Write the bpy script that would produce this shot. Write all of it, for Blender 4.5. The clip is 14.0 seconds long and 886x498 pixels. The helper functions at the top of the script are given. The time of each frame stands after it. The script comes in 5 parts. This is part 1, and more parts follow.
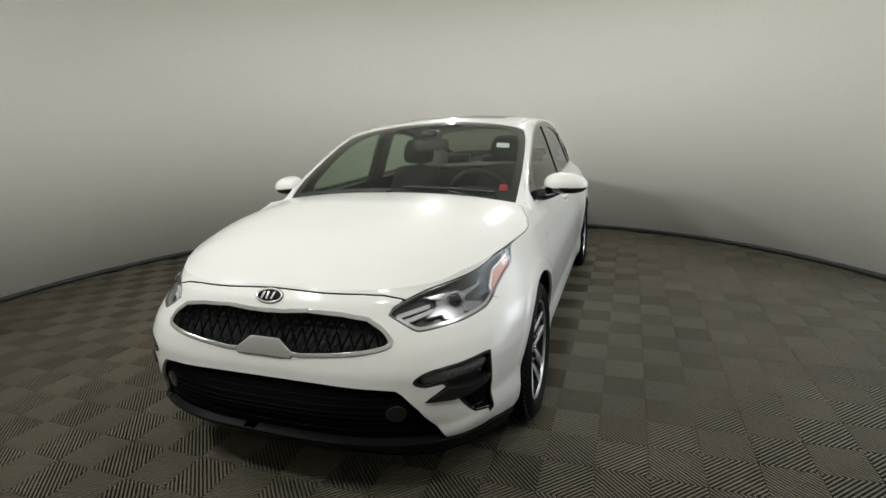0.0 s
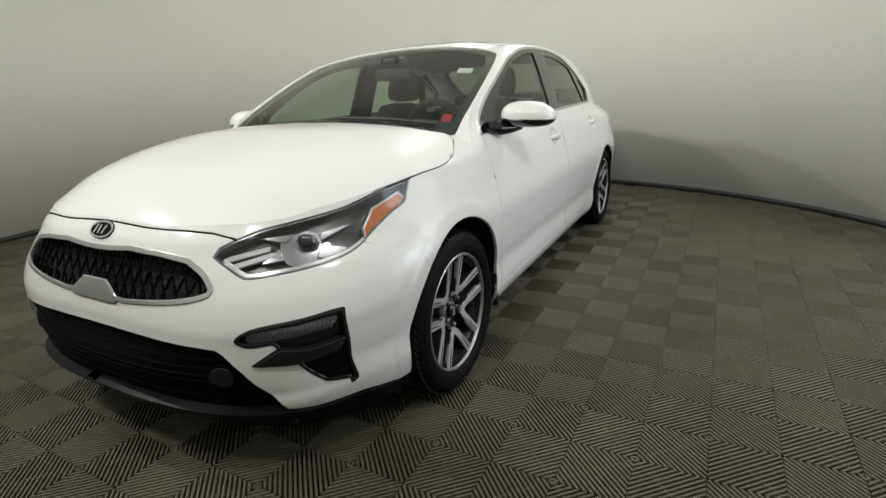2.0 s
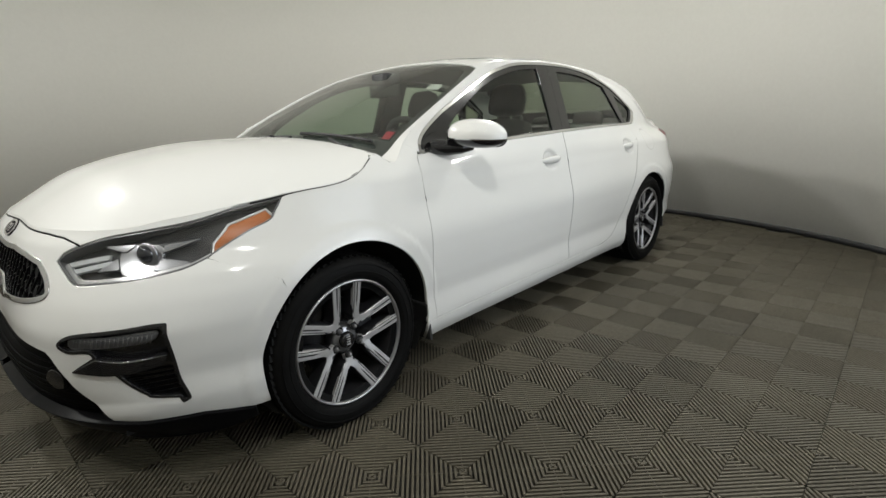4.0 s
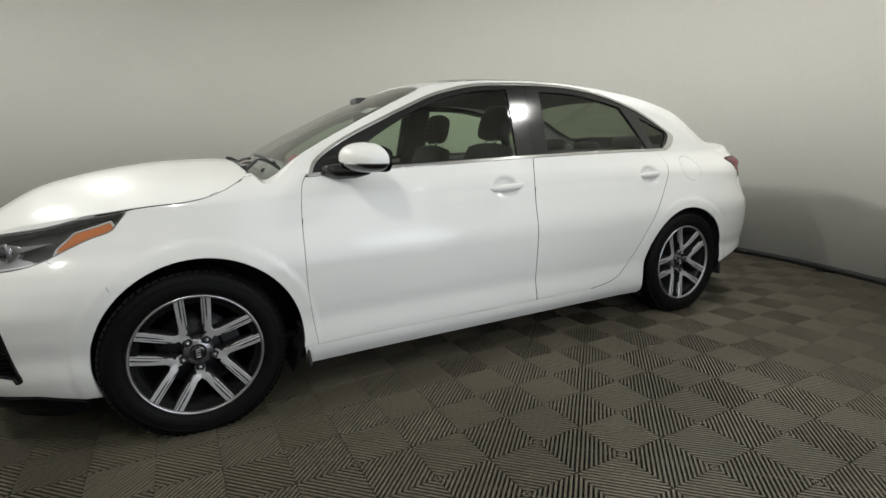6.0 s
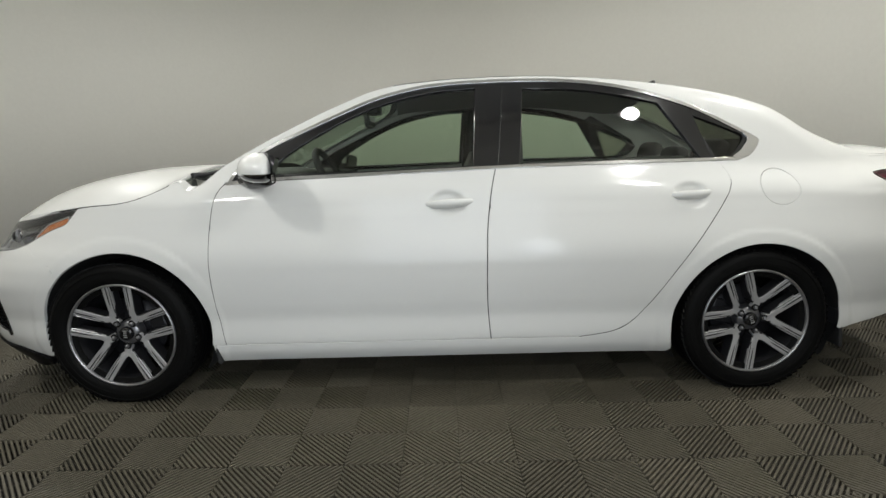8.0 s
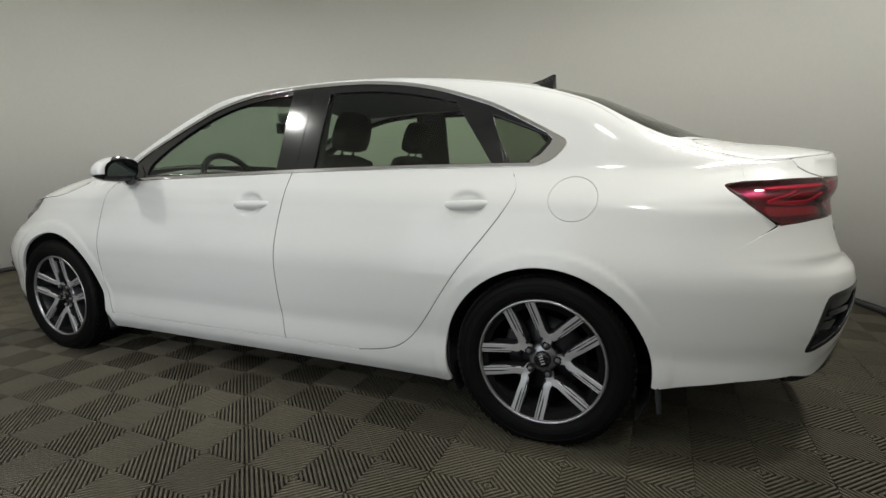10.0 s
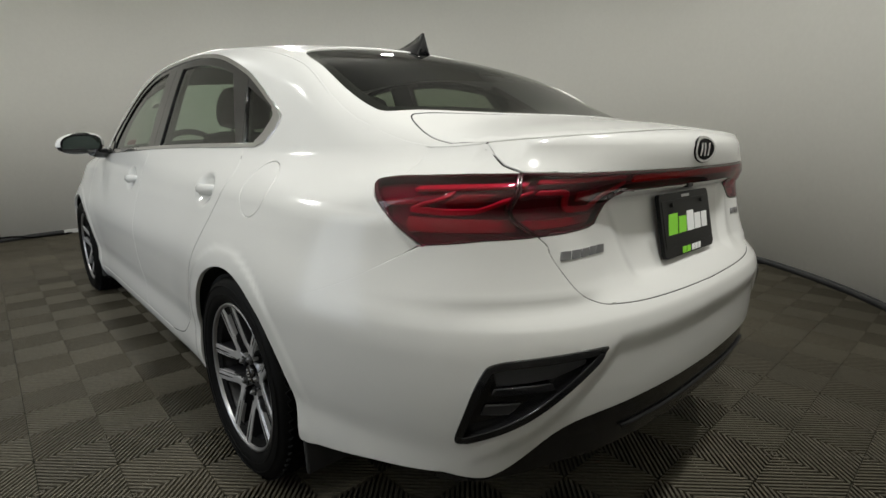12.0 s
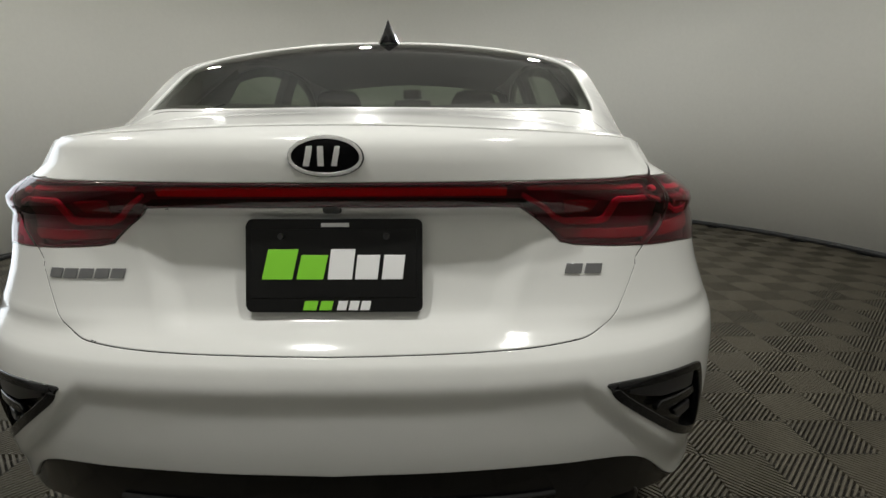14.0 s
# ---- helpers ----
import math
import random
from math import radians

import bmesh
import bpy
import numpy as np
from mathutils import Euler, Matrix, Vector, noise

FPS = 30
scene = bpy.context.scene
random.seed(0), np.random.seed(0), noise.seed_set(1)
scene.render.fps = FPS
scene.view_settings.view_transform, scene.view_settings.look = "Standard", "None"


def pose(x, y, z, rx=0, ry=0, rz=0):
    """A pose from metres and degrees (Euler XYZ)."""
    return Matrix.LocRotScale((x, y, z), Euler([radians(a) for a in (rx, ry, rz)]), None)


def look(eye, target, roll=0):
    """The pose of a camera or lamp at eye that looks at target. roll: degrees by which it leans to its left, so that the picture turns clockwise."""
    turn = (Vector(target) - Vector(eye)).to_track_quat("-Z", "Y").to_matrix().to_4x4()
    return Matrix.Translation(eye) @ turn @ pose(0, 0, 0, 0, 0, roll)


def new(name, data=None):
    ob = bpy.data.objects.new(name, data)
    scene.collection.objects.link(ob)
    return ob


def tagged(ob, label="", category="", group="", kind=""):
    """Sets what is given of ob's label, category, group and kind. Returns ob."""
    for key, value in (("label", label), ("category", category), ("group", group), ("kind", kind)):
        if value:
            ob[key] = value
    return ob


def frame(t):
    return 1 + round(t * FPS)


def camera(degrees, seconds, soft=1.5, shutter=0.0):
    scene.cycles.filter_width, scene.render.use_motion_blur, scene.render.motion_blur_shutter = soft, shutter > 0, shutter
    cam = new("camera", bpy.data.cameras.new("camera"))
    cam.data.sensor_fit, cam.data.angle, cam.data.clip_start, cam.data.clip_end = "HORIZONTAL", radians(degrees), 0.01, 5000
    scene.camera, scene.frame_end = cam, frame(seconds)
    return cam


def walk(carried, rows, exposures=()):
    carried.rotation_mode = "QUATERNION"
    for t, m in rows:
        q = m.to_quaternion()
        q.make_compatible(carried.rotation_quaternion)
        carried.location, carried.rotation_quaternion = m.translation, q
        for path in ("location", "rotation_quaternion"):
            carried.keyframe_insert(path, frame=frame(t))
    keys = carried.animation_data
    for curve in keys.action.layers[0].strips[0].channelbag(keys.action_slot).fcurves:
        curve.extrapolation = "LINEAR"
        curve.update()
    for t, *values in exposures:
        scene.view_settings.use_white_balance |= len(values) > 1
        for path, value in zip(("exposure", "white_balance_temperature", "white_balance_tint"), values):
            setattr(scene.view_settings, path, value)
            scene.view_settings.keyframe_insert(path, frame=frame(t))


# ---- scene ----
cam = camera(82.85, 14.0)
PATH = [
    (0, (3.520, 1.207, 1.306), (1.692, 0.537, 0.849), -2.63),
    (0.5, (3.451, 1.291, 1.272), (1.640, 0.588, 0.798), -2.75),
    (1, (3.350, 1.417, 1.246), (1.580, 0.677, 0.679), -2.72),
    (1.5, (3.128, 1.530, 1.180), (1.389, 0.737, 0.591), -2.78),
    (2, (2.921, 1.662, 1.105), (1.247, 0.743, 0.513), -2.77),
    (2.5, (2.775, 1.814, 1.063), (1.138, 0.820, 0.487), -2.75),
    (5, (1.937, 2.518, 1.054), (0.733, 0.984, 0.611), -1.24),
    (5.5, (1.683, 2.692, 1.040), (0.593, 1.066, 0.627), -1.21),
    (6, (1.373, 2.809, 1.021), (0.446, 1.081, 0.632), -1.40),
    (6.5, (1.055, 2.874, 1.014), (0.314, 1.057, 0.628), -1.52),
    (7, (0.771, 2.940, 1.035), (0.268, 1.042, 0.656), -1.21),
    (9.5, (-1.345, 2.668, 1.018), (-0.731, 0.797, 0.668), -1.44),
    (10, (-1.699, 2.523, 0.994), (-0.923, 0.710, 0.662), -0.93),
    (10.5, (-2.042, 2.260, 0.994), (-1.118, 0.522, 0.640), -0.81),
    (11, (-2.371, 1.990, 0.993), (-1.303, 0.341, 0.620), -0.73),
    (11.5, (-2.610, 1.689, 0.998), (-1.347, 0.189, 0.607), -0.39),
    (12, (-2.800, 1.357, 0.997), (-1.361, 0.033, 0.579), -0.24),
    (12.5, (-2.989, 1.025, 0.993), (-1.346, -0.037, 0.578), -0.29),
    (13, (-3.069, 0.640, 0.981), (-1.211, 0.018, 0.579), -0.28),
    (13.5, (-3.118, 0.205, 1.001), (-1.194, -0.132, 0.569), -0.40),
    (14, (-3.112, -0.183, 1.003), (-1.159, -0.192, 0.572), -0.13),
]
walk(cam, [(t, look(eye, target, roll)) for t, eye, target, roll in PATH], [(0, 0.05), (1, 0.08), (2.5, 0.18), (7, 0.07), (9.5, -0.04), (11, -0.12), (12.5, -0.14), (14, -0.19)])

# ---- light ----
world = bpy.data.worlds.new("world")
scene.world = world
world.use_nodes = True
world.node_tree.nodes["Background"].inputs[0].default_value = (0.9, 0.92, 1.0, 1)
world.node_tree.nodes["Background"].inputs[1].default_value = 0.05

BOOTH = (0.50, -0.19)      # centre of the round booth
BOOTH_R = 3.79
CEILING = 3.75
LIGHT_POWER, LIGHT_COLOUR = 52.0, (0.99, 0.985, 0.94)
# angle, power, and how far out from the middle and how high each lamp is aimed
# the lamps at 194, 166 and 134 are unseen additions that brighten the tail
LIGHTS = ((18, 0.40, 0.0, 0.8, 3.25, 3.30, 0.085), (60, 0.30, 0.0, 0.7, 3.25, 3.30, 0.085), (-26, 0.56, 0.0, 1.1, 3.25, 3.30, 0.085), (-52, 0.56, 0.0, 1.1, 3.25, 3.30, 0.085), (194, 0.37, 1.0, 0.3, 3.42, 3.06, 0.065), (166, 0.37, 1.0, 0.3, 3.42, 3.06, 0.065), (134, 0.17, 0.6, 0.2, 3.45, 2.85, 0.085))
DOORWAY_POWER = 34.0

# ---- materials ----
def node_mat(name, colour, rough=0.5, metal=0.0, coat=0.0, spec=0.5):
    m = bpy.data.materials.new(name)
    m.use_nodes = True
    b = m.node_tree.nodes["Principled BSDF"]
    b.inputs["Base Color"].default_value = (*colour, 1)
    b.inputs["Roughness"].default_value = rough
    b.inputs["Metallic"].default_value = metal
    b.inputs["Coat Weight"].default_value = coat
    b.inputs["Coat IOR"].default_value = 1.42 if coat == 1.0 else 1.5
    b.inputs["Coat Roughness"].default_value = 0.11 if coat == 1.0 else 0.03
    b.inputs["Specular IOR Level"].default_value = spec
    return m


def grain(m, scale, low, high, bump=0.0, rough=None, detail=4.0, second=None, distance=0.002, world_space=False, vary=0.0):
    """Two-scale colour variation, bump and roughness from object-space noise."""
    t = m.node_tree
    b = t.nodes["Principled BSDF"]
    co = t.nodes.new("ShaderNodeTexCoord")
    n1 = t.nodes.new("ShaderNodeTexNoise")
    n1.inputs["Scale"].default_value, n1.inputs["Detail"].default_value = scale, detail
    where = co.outputs["Object"]
    if world_space:
        where = t.nodes.new("ShaderNodeNewGeometry").outputs["Position"]
    t.links.new(where, n1.inputs["Vector"])
    n2 = t.nodes.new("ShaderNodeTexNoise")
    n2.inputs["Scale"].default_value, n2.inputs["Detail"].default_value = second or scale * 12, 3.0
    t.links.new(where, n2.inputs["Vector"])
    mix = t.nodes.new("ShaderNodeMath")
    mix.operation = "MULTIPLY_ADD"
    mix.inputs[1].default_value = 0.5
    t.links.new(n2.outputs["Fac"], mix.inputs[0])
    half = t.nodes.new("ShaderNodeMath")
    half.operation = "MULTIPLY"
    half.inputs[1].default_value = 0.5
    t.links.new(n1.outputs["Fac"], half.inputs[0])
    t.links.new(half.outputs[0], mix.inputs[2])
    ramp = t.nodes.new("ShaderNodeValToRGB")
    ramp.color_ramp.elements[0].position, ramp.color_ramp.elements[1].position = 0.3, 0.7
    ramp.color_ramp.elements[0].color, ramp.color_ramp.elements[1].color = (*low, 1), (*high, 1)
    t.links.new(mix.outputs[0], ramp.inputs["Fac"])
    shade = ramp.outputs["Color"]
    if vary:
        info = t.nodes.new("ShaderNodeObjectInfo")
        mr = t.nodes.new("ShaderNodeMapRange")
        mr.inputs["To Min"].default_value, mr.inputs["To Max"].default_value = 1 - vary, 1 + vary
        t.links.new(info.outputs["Random"], mr.inputs["Value"])
        mul = t.nodes.new("ShaderNodeVectorMath")
        mul.operation = "SCALE"
        t.links.new(shade, mul.inputs[0])
        t.links.new(mr.outputs[0], mul.inputs["Scale"])
        shade = mul.outputs[0]
    t.links.new(shade, b.inputs["Base Color"])
    if bump:
        bn = t.nodes.new("ShaderNodeBump")
        bn.inputs["Strength"].default_value, bn.inputs["Distance"].default_value = bump, distance
        t.links.new(n2.outputs["Fac"], bn.inputs["Height"])
        t.links.new(bn.outputs["Normal"], b.inputs["Normal"])
    if rough:
        mr = t.nodes.new("ShaderNodeMapRange")
        mr.inputs["To Min"].default_value, mr.inputs["To Max"].default_value = rough
        t.links.new(n1.outputs["Fac"], mr.inputs["Value"])
        t.links.new(mr.outputs[0], b.inputs["Roughness"])
    return m


PAINT = grain(node_mat("pearl_white_paint", (0.66, 0.66, 0.64), 0.45, 0.0, 1.0, 0.08), 1.1, (0.63, 0.63, 0.612), (0.67, 0.67, 0.65), 0.0, None, 3.0, 900)
BLACK_GLOSS = node_mat("gloss_black_plastic", (0.008, 0.008, 0.009), 0.12, 0, 0.3)
BLACK = node_mat("black_plastic", (0.02, 0.02, 0.021), 0.55)
LIP_BLACK = node_mat("dark_lip_plastic", (0.0045, 0.0045, 0.005), 0.35, 0, 0, 0.05)
# also backs gaps and hollows, where its near-black stands in for shade
DARK = node_mat("dark_cavity", (0.006, 0.006, 0.006), 0.9)
INTAKE_BLACK = node_mat("satin_black_grille", (0.0022, 0.0022, 0.0025), 0.4, 0, 0, 0.03)
RUBBER = grain(node_mat("tyre_rubber", (0.02, 0.02, 0.02), 0.75, 0, 0, 0.08), 9, (0.003, 0.003, 0.003), (0.006, 0.006, 0.0058), 0.15, (0.45, 0.7))
CHROME = node_mat("chrome", (0.72, 0.72, 0.73), 0.12, 1.0)
SMOKED_CHROME = node_mat("sooty_exhaust_steel", (0.16, 0.155, 0.15), 0.35, 1.0)
ALLOY = grain(node_mat("machined_alloy", (0.5, 0.5, 0.51), 0.3, 0.6), 14, (0.48, 0.48, 0.49), (0.60, 0.60, 0.61), 0.0, (0.28, 0.40), 4, 240)
ALLOY_LIP = node_mat("bright_rim_alloy", (0.40, 0.40, 0.41), 0.34, 0.9)
LETTER_METAL = node_mat("dull_letter_chrome", (0.24, 0.24, 0.25), 0.3, 0.8)
ALLOY_DARK = node_mat("dark_painted_alloy", (0.03, 0.03, 0.033), 0.4, 0.5)
WALL = grain(node_mat("white_booth_wall", (0.6, 0.59, 0.55), 0.75), 0.6, (0.86, 0.845, 0.785), (0.90, 0.885, 0.825), 0.05, None, 3.0, 30)
CEIL = grain(node_mat("grey_ceiling", (0.5, 0.5, 0.48), 0.85), 1.0, (0.72, 0.71, 0.67), (0.78, 0.77, 0.73), 0.05, None, 3.0, 40)
TILE = grain(node_mat("grey_rib_tile", (0.12, 0.11, 0.095), 0.6, 0, 0, 0.25), 1.5, (0.063, 0.056, 0.040), (0.113, 0.100, 0.074), 0.2, (0.5, 0.7), 4.0, 60, world_space=True, vary=0.10)
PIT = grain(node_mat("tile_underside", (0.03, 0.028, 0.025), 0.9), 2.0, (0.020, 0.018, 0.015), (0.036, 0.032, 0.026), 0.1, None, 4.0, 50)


def pane_mat(name, tint, gloss=0.06, power=5.0):
    """A thin pane: straight-through tint with a Fresnel-weighted mirror on top."""
    m = bpy.data.materials.new(name)
    m.use_nodes = True
    t = m.node_tree
    t.nodes.clear()
    out = t.nodes.new("ShaderNodeOutputMaterial")
    tr = t.nodes.new("ShaderNodeBsdfTransparent")
    tr.inputs["Color"].default_value = (*tint, 1)
    gl = t.nodes.new("ShaderNodeBsdfGlossy")
    gl.inputs["Roughness"].default_value = 0.01
    lw = t.nodes.new("ShaderNodeLayerWeight")
    lw.inputs["Blend"].default_value = 0.5
    pw = t.nodes.new("ShaderNodeMath")
    pw.operation = "POWER"
    pw.inputs[1].default_value = power
    fr = t.nodes.new("ShaderNodeMath")
    fr.operation = "MULTIPLY_ADD"
    fr.inputs[1].default_value, fr.inputs[2].default_value = 0.94, gloss
    mx = t.nodes.new("ShaderNodeMixShader")
    t.links.new(lw.outputs["Facing"], pw.inputs[0])
    t.links.new(pw.outputs[0], fr.inputs[0])
    t.links.new(fr.outputs[0], mx.inputs[0])
    t.links.new(tr.outputs[0], mx.inputs[1])
    t.links.new(gl.outputs[0], mx.inputs[2])
    t.links.new(mx.outputs[0], out.inputs["Surface"])
    return m


GLASS = pane_mat("green_tinted_glass", (0.68, 0.78, 0.67))
GLASS_FRONT = pane_mat("green_tinted_windscreen", (0.68, 0.79, 0.69), 0.05, 3.2)
GLASS_REAR = pane_mat("dark_tinted_rear_glass", (0.30, 0.33, 0.27), 0.045)
CLEAR = pane_mat("clear_lamp_cover", (0.93, 0.94, 0.94))
RED_COVER = pane_mat("red_lamp_cover", (0.60, 0.08, 0.20))
RED_BACK = node_mat("red_lamp_back", (0.15, 0.018, 0.045), 0.3)
RED_LIGHT = node_mat("red_light_guide", (0.62, 0.06, 0.11), 0.3)
RED_RIM = node_mat("maroon_lamp_rim", (0.045, 0.006, 0.01), 0.15, 0, 0.4)
RED_DULL = node_mat("dull_red_reflector", (0.30, 0.03, 0.04), 0.35)
RED_BAR = node_mat("red_bar_reflector", (0.95, 0.05, 0.05), 0.25)
AMBER = node_mat("amber_reflector", (0.42, 0.13, 0.035), 0.22, 0, 0.5)
SILVER = node_mat("satin_silver_plastic", (0.55, 0.55, 0.56), 0.28, 0.8)
LAMP_CHROME = node_mat("bright_lamp_shroud", (0.30, 0.30, 0.315), 0.28, 0.9)
LENS_DARK = node_mat("dark_projector_glass", (0.015, 0.016, 0.02), 0.05, 0, 1.0)
BLADE_BLACK = node_mat("gloss_black_blade", (0.03, 0.03, 0.032), 0.25, 0.3)
LAMP_GREY = node_mat("smoked_lamp_ribs", (0.13, 0.13, 0.135), 0.3, 0.5)
DAYLIGHT_COLOUR, DAYLIGHT_POWER = (0.86, 0.93, 1.0), 4.5
OPENING = (84, 115, 2.60)   # doorway in the round wall: from and to degrees, height
LAMP_BACK = node_mat("dark_lamp_housing", (0.045, 0.045, 0.048), 0.3, 0.3, 0.3)
TRIM_GREY = grain(node_mat("dark_grey_interior", (0.03, 0.03, 0.032), 0.75), 6, (0.010, 0.010, 0.0105), (0.018, 0.018, 0.019), 0.3, None, 4, 160)
SEAT_CLOTH = grain(node_mat("black_seat_cloth", (0.02, 0.02, 0.02), 0.85), 5, (0.004, 0.004, 0.0043), (0.009, 0.009, 0.0093), 0.4, None, 4, 220)
LINER = grain(node_mat("grey_headliner", (0.16, 0.16, 0.155), 0.9), 4, (0.13, 0.13, 0.125), (0.18, 0.18, 0.175), 0.2, None, 4, 200)
WHITE_STICKER = node_mat("white_paper", (0.55, 0.55, 0.53), 0.6)
GUIDE_WHITE = node_mat("white_light_guide", (0.44, 0.45, 0.46), 0.4)
RED_STICKER = node_mat("red_sticker", (0.30, 0.015, 0.03), 0.5)
GREEN = node_mat("lime_green_print", (0.22, 0.62, 0.03), 0.5)
WHITE_PRINT = node_mat("white_print", (0.8, 0.8, 0.8), 0.5)
PLATE_BLACK = node_mat("black_plate", (0.006, 0.006, 0.006), 0.35, 0, 0, 0.2)
HALL_WALL = grain(node_mat("dim_hall_wall", (0.2, 0.2, 0.2), 0.8), 1.0, (0.16, 0.16, 0.155), (0.21, 0.21, 0.205), 0.1, None, 3.0, 40)
CONCRETE = grain(node_mat("grey_concrete", (0.3, 0.3, 0.29), 0.8), 1.5, (0.24, 0.24, 0.23), (0.34, 0.34, 0.33), 0.2, None, 4.0, 60)
DAY_GLOW = node_mat("daylight_glow", (0.5, 0.5, 0.5), 0.6)
DAY_GLOW.node_tree.nodes["Principled BSDF"].inputs["Emission Color"].default_value = (*DAYLIGHT_COLOUR, 1)
DAY_GLOW.node_tree.nodes["Principled BSDF"].inputs["Emission Strength"].default_value = DAYLIGHT_POWER
# ---- the shape of the car's skin ----
def knots(*pairs):
    """A smooth curve through (a, b) pairs, as a vectorised function."""
    k = np.array(sorted(pairs), float)
    xs, ys = k[:, 0], k[:, 1]
    d = np.diff(ys) / np.diff(xs)
    m = np.zeros(len(xs))
    same = d[:-1] * d[1:] > 0
    w1, w2 = 2 * np.diff(xs)[1:] + np.diff(xs)[:-1], np.diff(xs)[1:] + 2 * np.diff(xs)[:-1]
    with np.errstate(divide="ignore", invalid="ignore"):
        m[1:-1] = np.where(same, (w1 + w2) / (w1 / d[:-1] + w2 / d[1:]), 0)
    m[0], m[-1] = d[0], d[-1]

    def at(v):
        v = np.asarray(v, float)
        i = np.clip(np.searchsorted(xs, v) - 1, 0, len(xs) - 2)
        h = xs[i + 1] - xs[i]
        u = np.clip((v - xs[i]) / h, 0, 1)
        return ((1 + 2 * u) * (1 - u) ** 2 * ys[i] + u * (1 - u) ** 2 * h * m[i]
                + u * u * (3 - 2 * u) * ys[i + 1] + u * u * (u - 1) * h * m[i + 1])
    return at


def ramp01(v, a, b):
    u = np.clip((np.asarray(v, float) - a) / (b - a), 0, 1)
    return u * u * (3 - 2 * u)


AXLE, HUB_Z, WHEEL_Z = 1.35, 0.317, 0.303
door_y = knots((.16, .782), (.24, .800), (.30, .807), (.37, .804), (.45, .816), (.56, .828), (.68, .833), (.80, .829), (.86, .819),
               (.91, .804), (.95, .787), (1.0, .766), (1.1, .730), (1.2, .694), (1.3, .655), (1.37, .622), (1.46, .570))
nose_x = knots((.14, 2.03), (.20, 2.11), (.25, 2.16), (.30, 2.195), (.40, 2.218), (.51, 2.215), (.575, 2.203), (.66, 2.178), (.75, 2.148), (.80, 2.107), (.84, 2.085), (.9, 2.06))
tail_x = knots((.2, 2.24), (.30, 2.318), (.43, 2.340), (.52, 2.345), (.60, 2.345), (.655, 2.335), (.675, 2.318), (.705, 2.283), (.735, 2.262),
               (.80, 2.243), (.885, 2.228), (.91, 2.245), (.95, 2.266), (1.0, 2.270), (1.03, 2.258), (1.05, 2.225), (1.08, 2.15))
nose_n = knots((.2, 4.4), (.52, 4.4), (.60, 3.8), (.66, 3.0), (.72, 2.4), (.80, 2.0), (.90, 1.8))
tail_n = knots((.2, 5.8), (.43, 5.8), (.6, 5.5), (.70, 5.1), (.80, 4.7), (.87, 5.2), (.93, 9.0), (1.1, 10.0))
tail_fill = knots((.60, 2.345), (.80, 2.305), (.95, 2.266), (1.0, 2.262))
CAP_M = 2.8
CAP_X = 1.2


def half_width(x, z):
    """Half-width of the body before its ends are rounded off."""
    x, z = np.asarray(x, float), np.asarray(z, float)
    taper = 0.0313 * (x + 0.2) ** 2 * ramp01(z, .86, 1.0)
    y = door_y(z) - .024 * ramp01(-x, 1.45, 1.90) * ramp01(z, .84, .92) - .028 * ramp01(-x, 1.6, 2.0) * ramp01(z, .93, 1.0) - taper * (1 - .06 * ramp01(z, .95, 1.04) * ramp01(-x, 1.5, 2.0))
    r = np.hypot(np.abs(x) - AXLE, (z - HUB_Z) * 1.0)
    for hx, hz in ((-.045, .856), (-1.060, .868)):
        y = y - .019 * np.exp(-(((x - hx) / .066) ** 2 + ((z - hz) / .044) ** 2) ** 3)
    for ax, az in ((1.322, .327), (-1.350, .305)):
        y = y + .0042 * (1 - ramp01(np.hypot(x - ax, z - az), .402, .428))
    full = .044 * ramp01(z, .10, .25) * (1 - ramp01(z, .60, .87)) * (1 - ramp01(np.abs(x), np.where(x > 0, 1.40, 1.62), np.where(x > 0, 1.90, 2.20)))
    return y + full + np.where(x > 0, .005, .006) * (1 - ramp01(r, .37, .66)) * (1 - ramp01(z, .70, .92))


def side_y(x, z):
    """Half-width of the body at x and z."""
    x, z = np.asarray(x, float), np.asarray(z, float)
    rf = np.clip((x - CAP_X) / (nose_x(z) - CAP_X), 0, 1)
    rr = np.clip((-x - CAP_X) / (tail_x(z) - CAP_X), 0, 1)
    high = z > 1.06
    rr = np.where(high, 0, rr)
    rf = np.where(z > .93, 0, rf)
    cap = (1 - rf ** nose_n(z)) ** (1 / CAP_M) * (1 - rr ** tail_n(z)) ** (1 / CAP_M)
    return half_width(x, z) * cap


top_mid = knots((2.14, .775), (2.06, .836), (1.95, .894), (1.84, .937), (1.61, .992), (1.38, 1.020), (1.19, 1.025), (1.10, 1.024),
                (1.05, .982), (.90, 1.082), (.60, 1.234), (.40, 1.321), (.22, 1.384), (.10, 1.406), (-.10, 1.424), (-.40, 1.431), (-.65, 1.422),
                (-.90, 1.400), (-1.18, 1.362), (-1.45, 1.296), (-1.60, 1.230), (-1.75, 1.162), (-1.85, 1.117), (-1.92, 1.093), (-2.0, 1.079), (-2.11, 1.067), (-2.20, 1.052), (-2.26, 1.042))
top_k = knots((2.1, .34), (2.03, .38), (1.9, .473), (1.8, .43), (1.685, .369), (1.5, .305), (1.3, .268), (1.2, .232), (1.06, .10), (.9, .12), (.3, .12), (0, .15), (-1.0, .16), (-1.3, .17), (-1.6, .18), (-1.75, .18), (-1.9, .17), (-2.05, .14), (-2.2, .12))
top_p = knots((2.1, 2.2), (2.03, 2.3), (1.9, 2.8), (1.8, 3.0), (1.2, 3.0), (1.06, 2.2), (-2.2, 2.2))


SHOULDER = .040


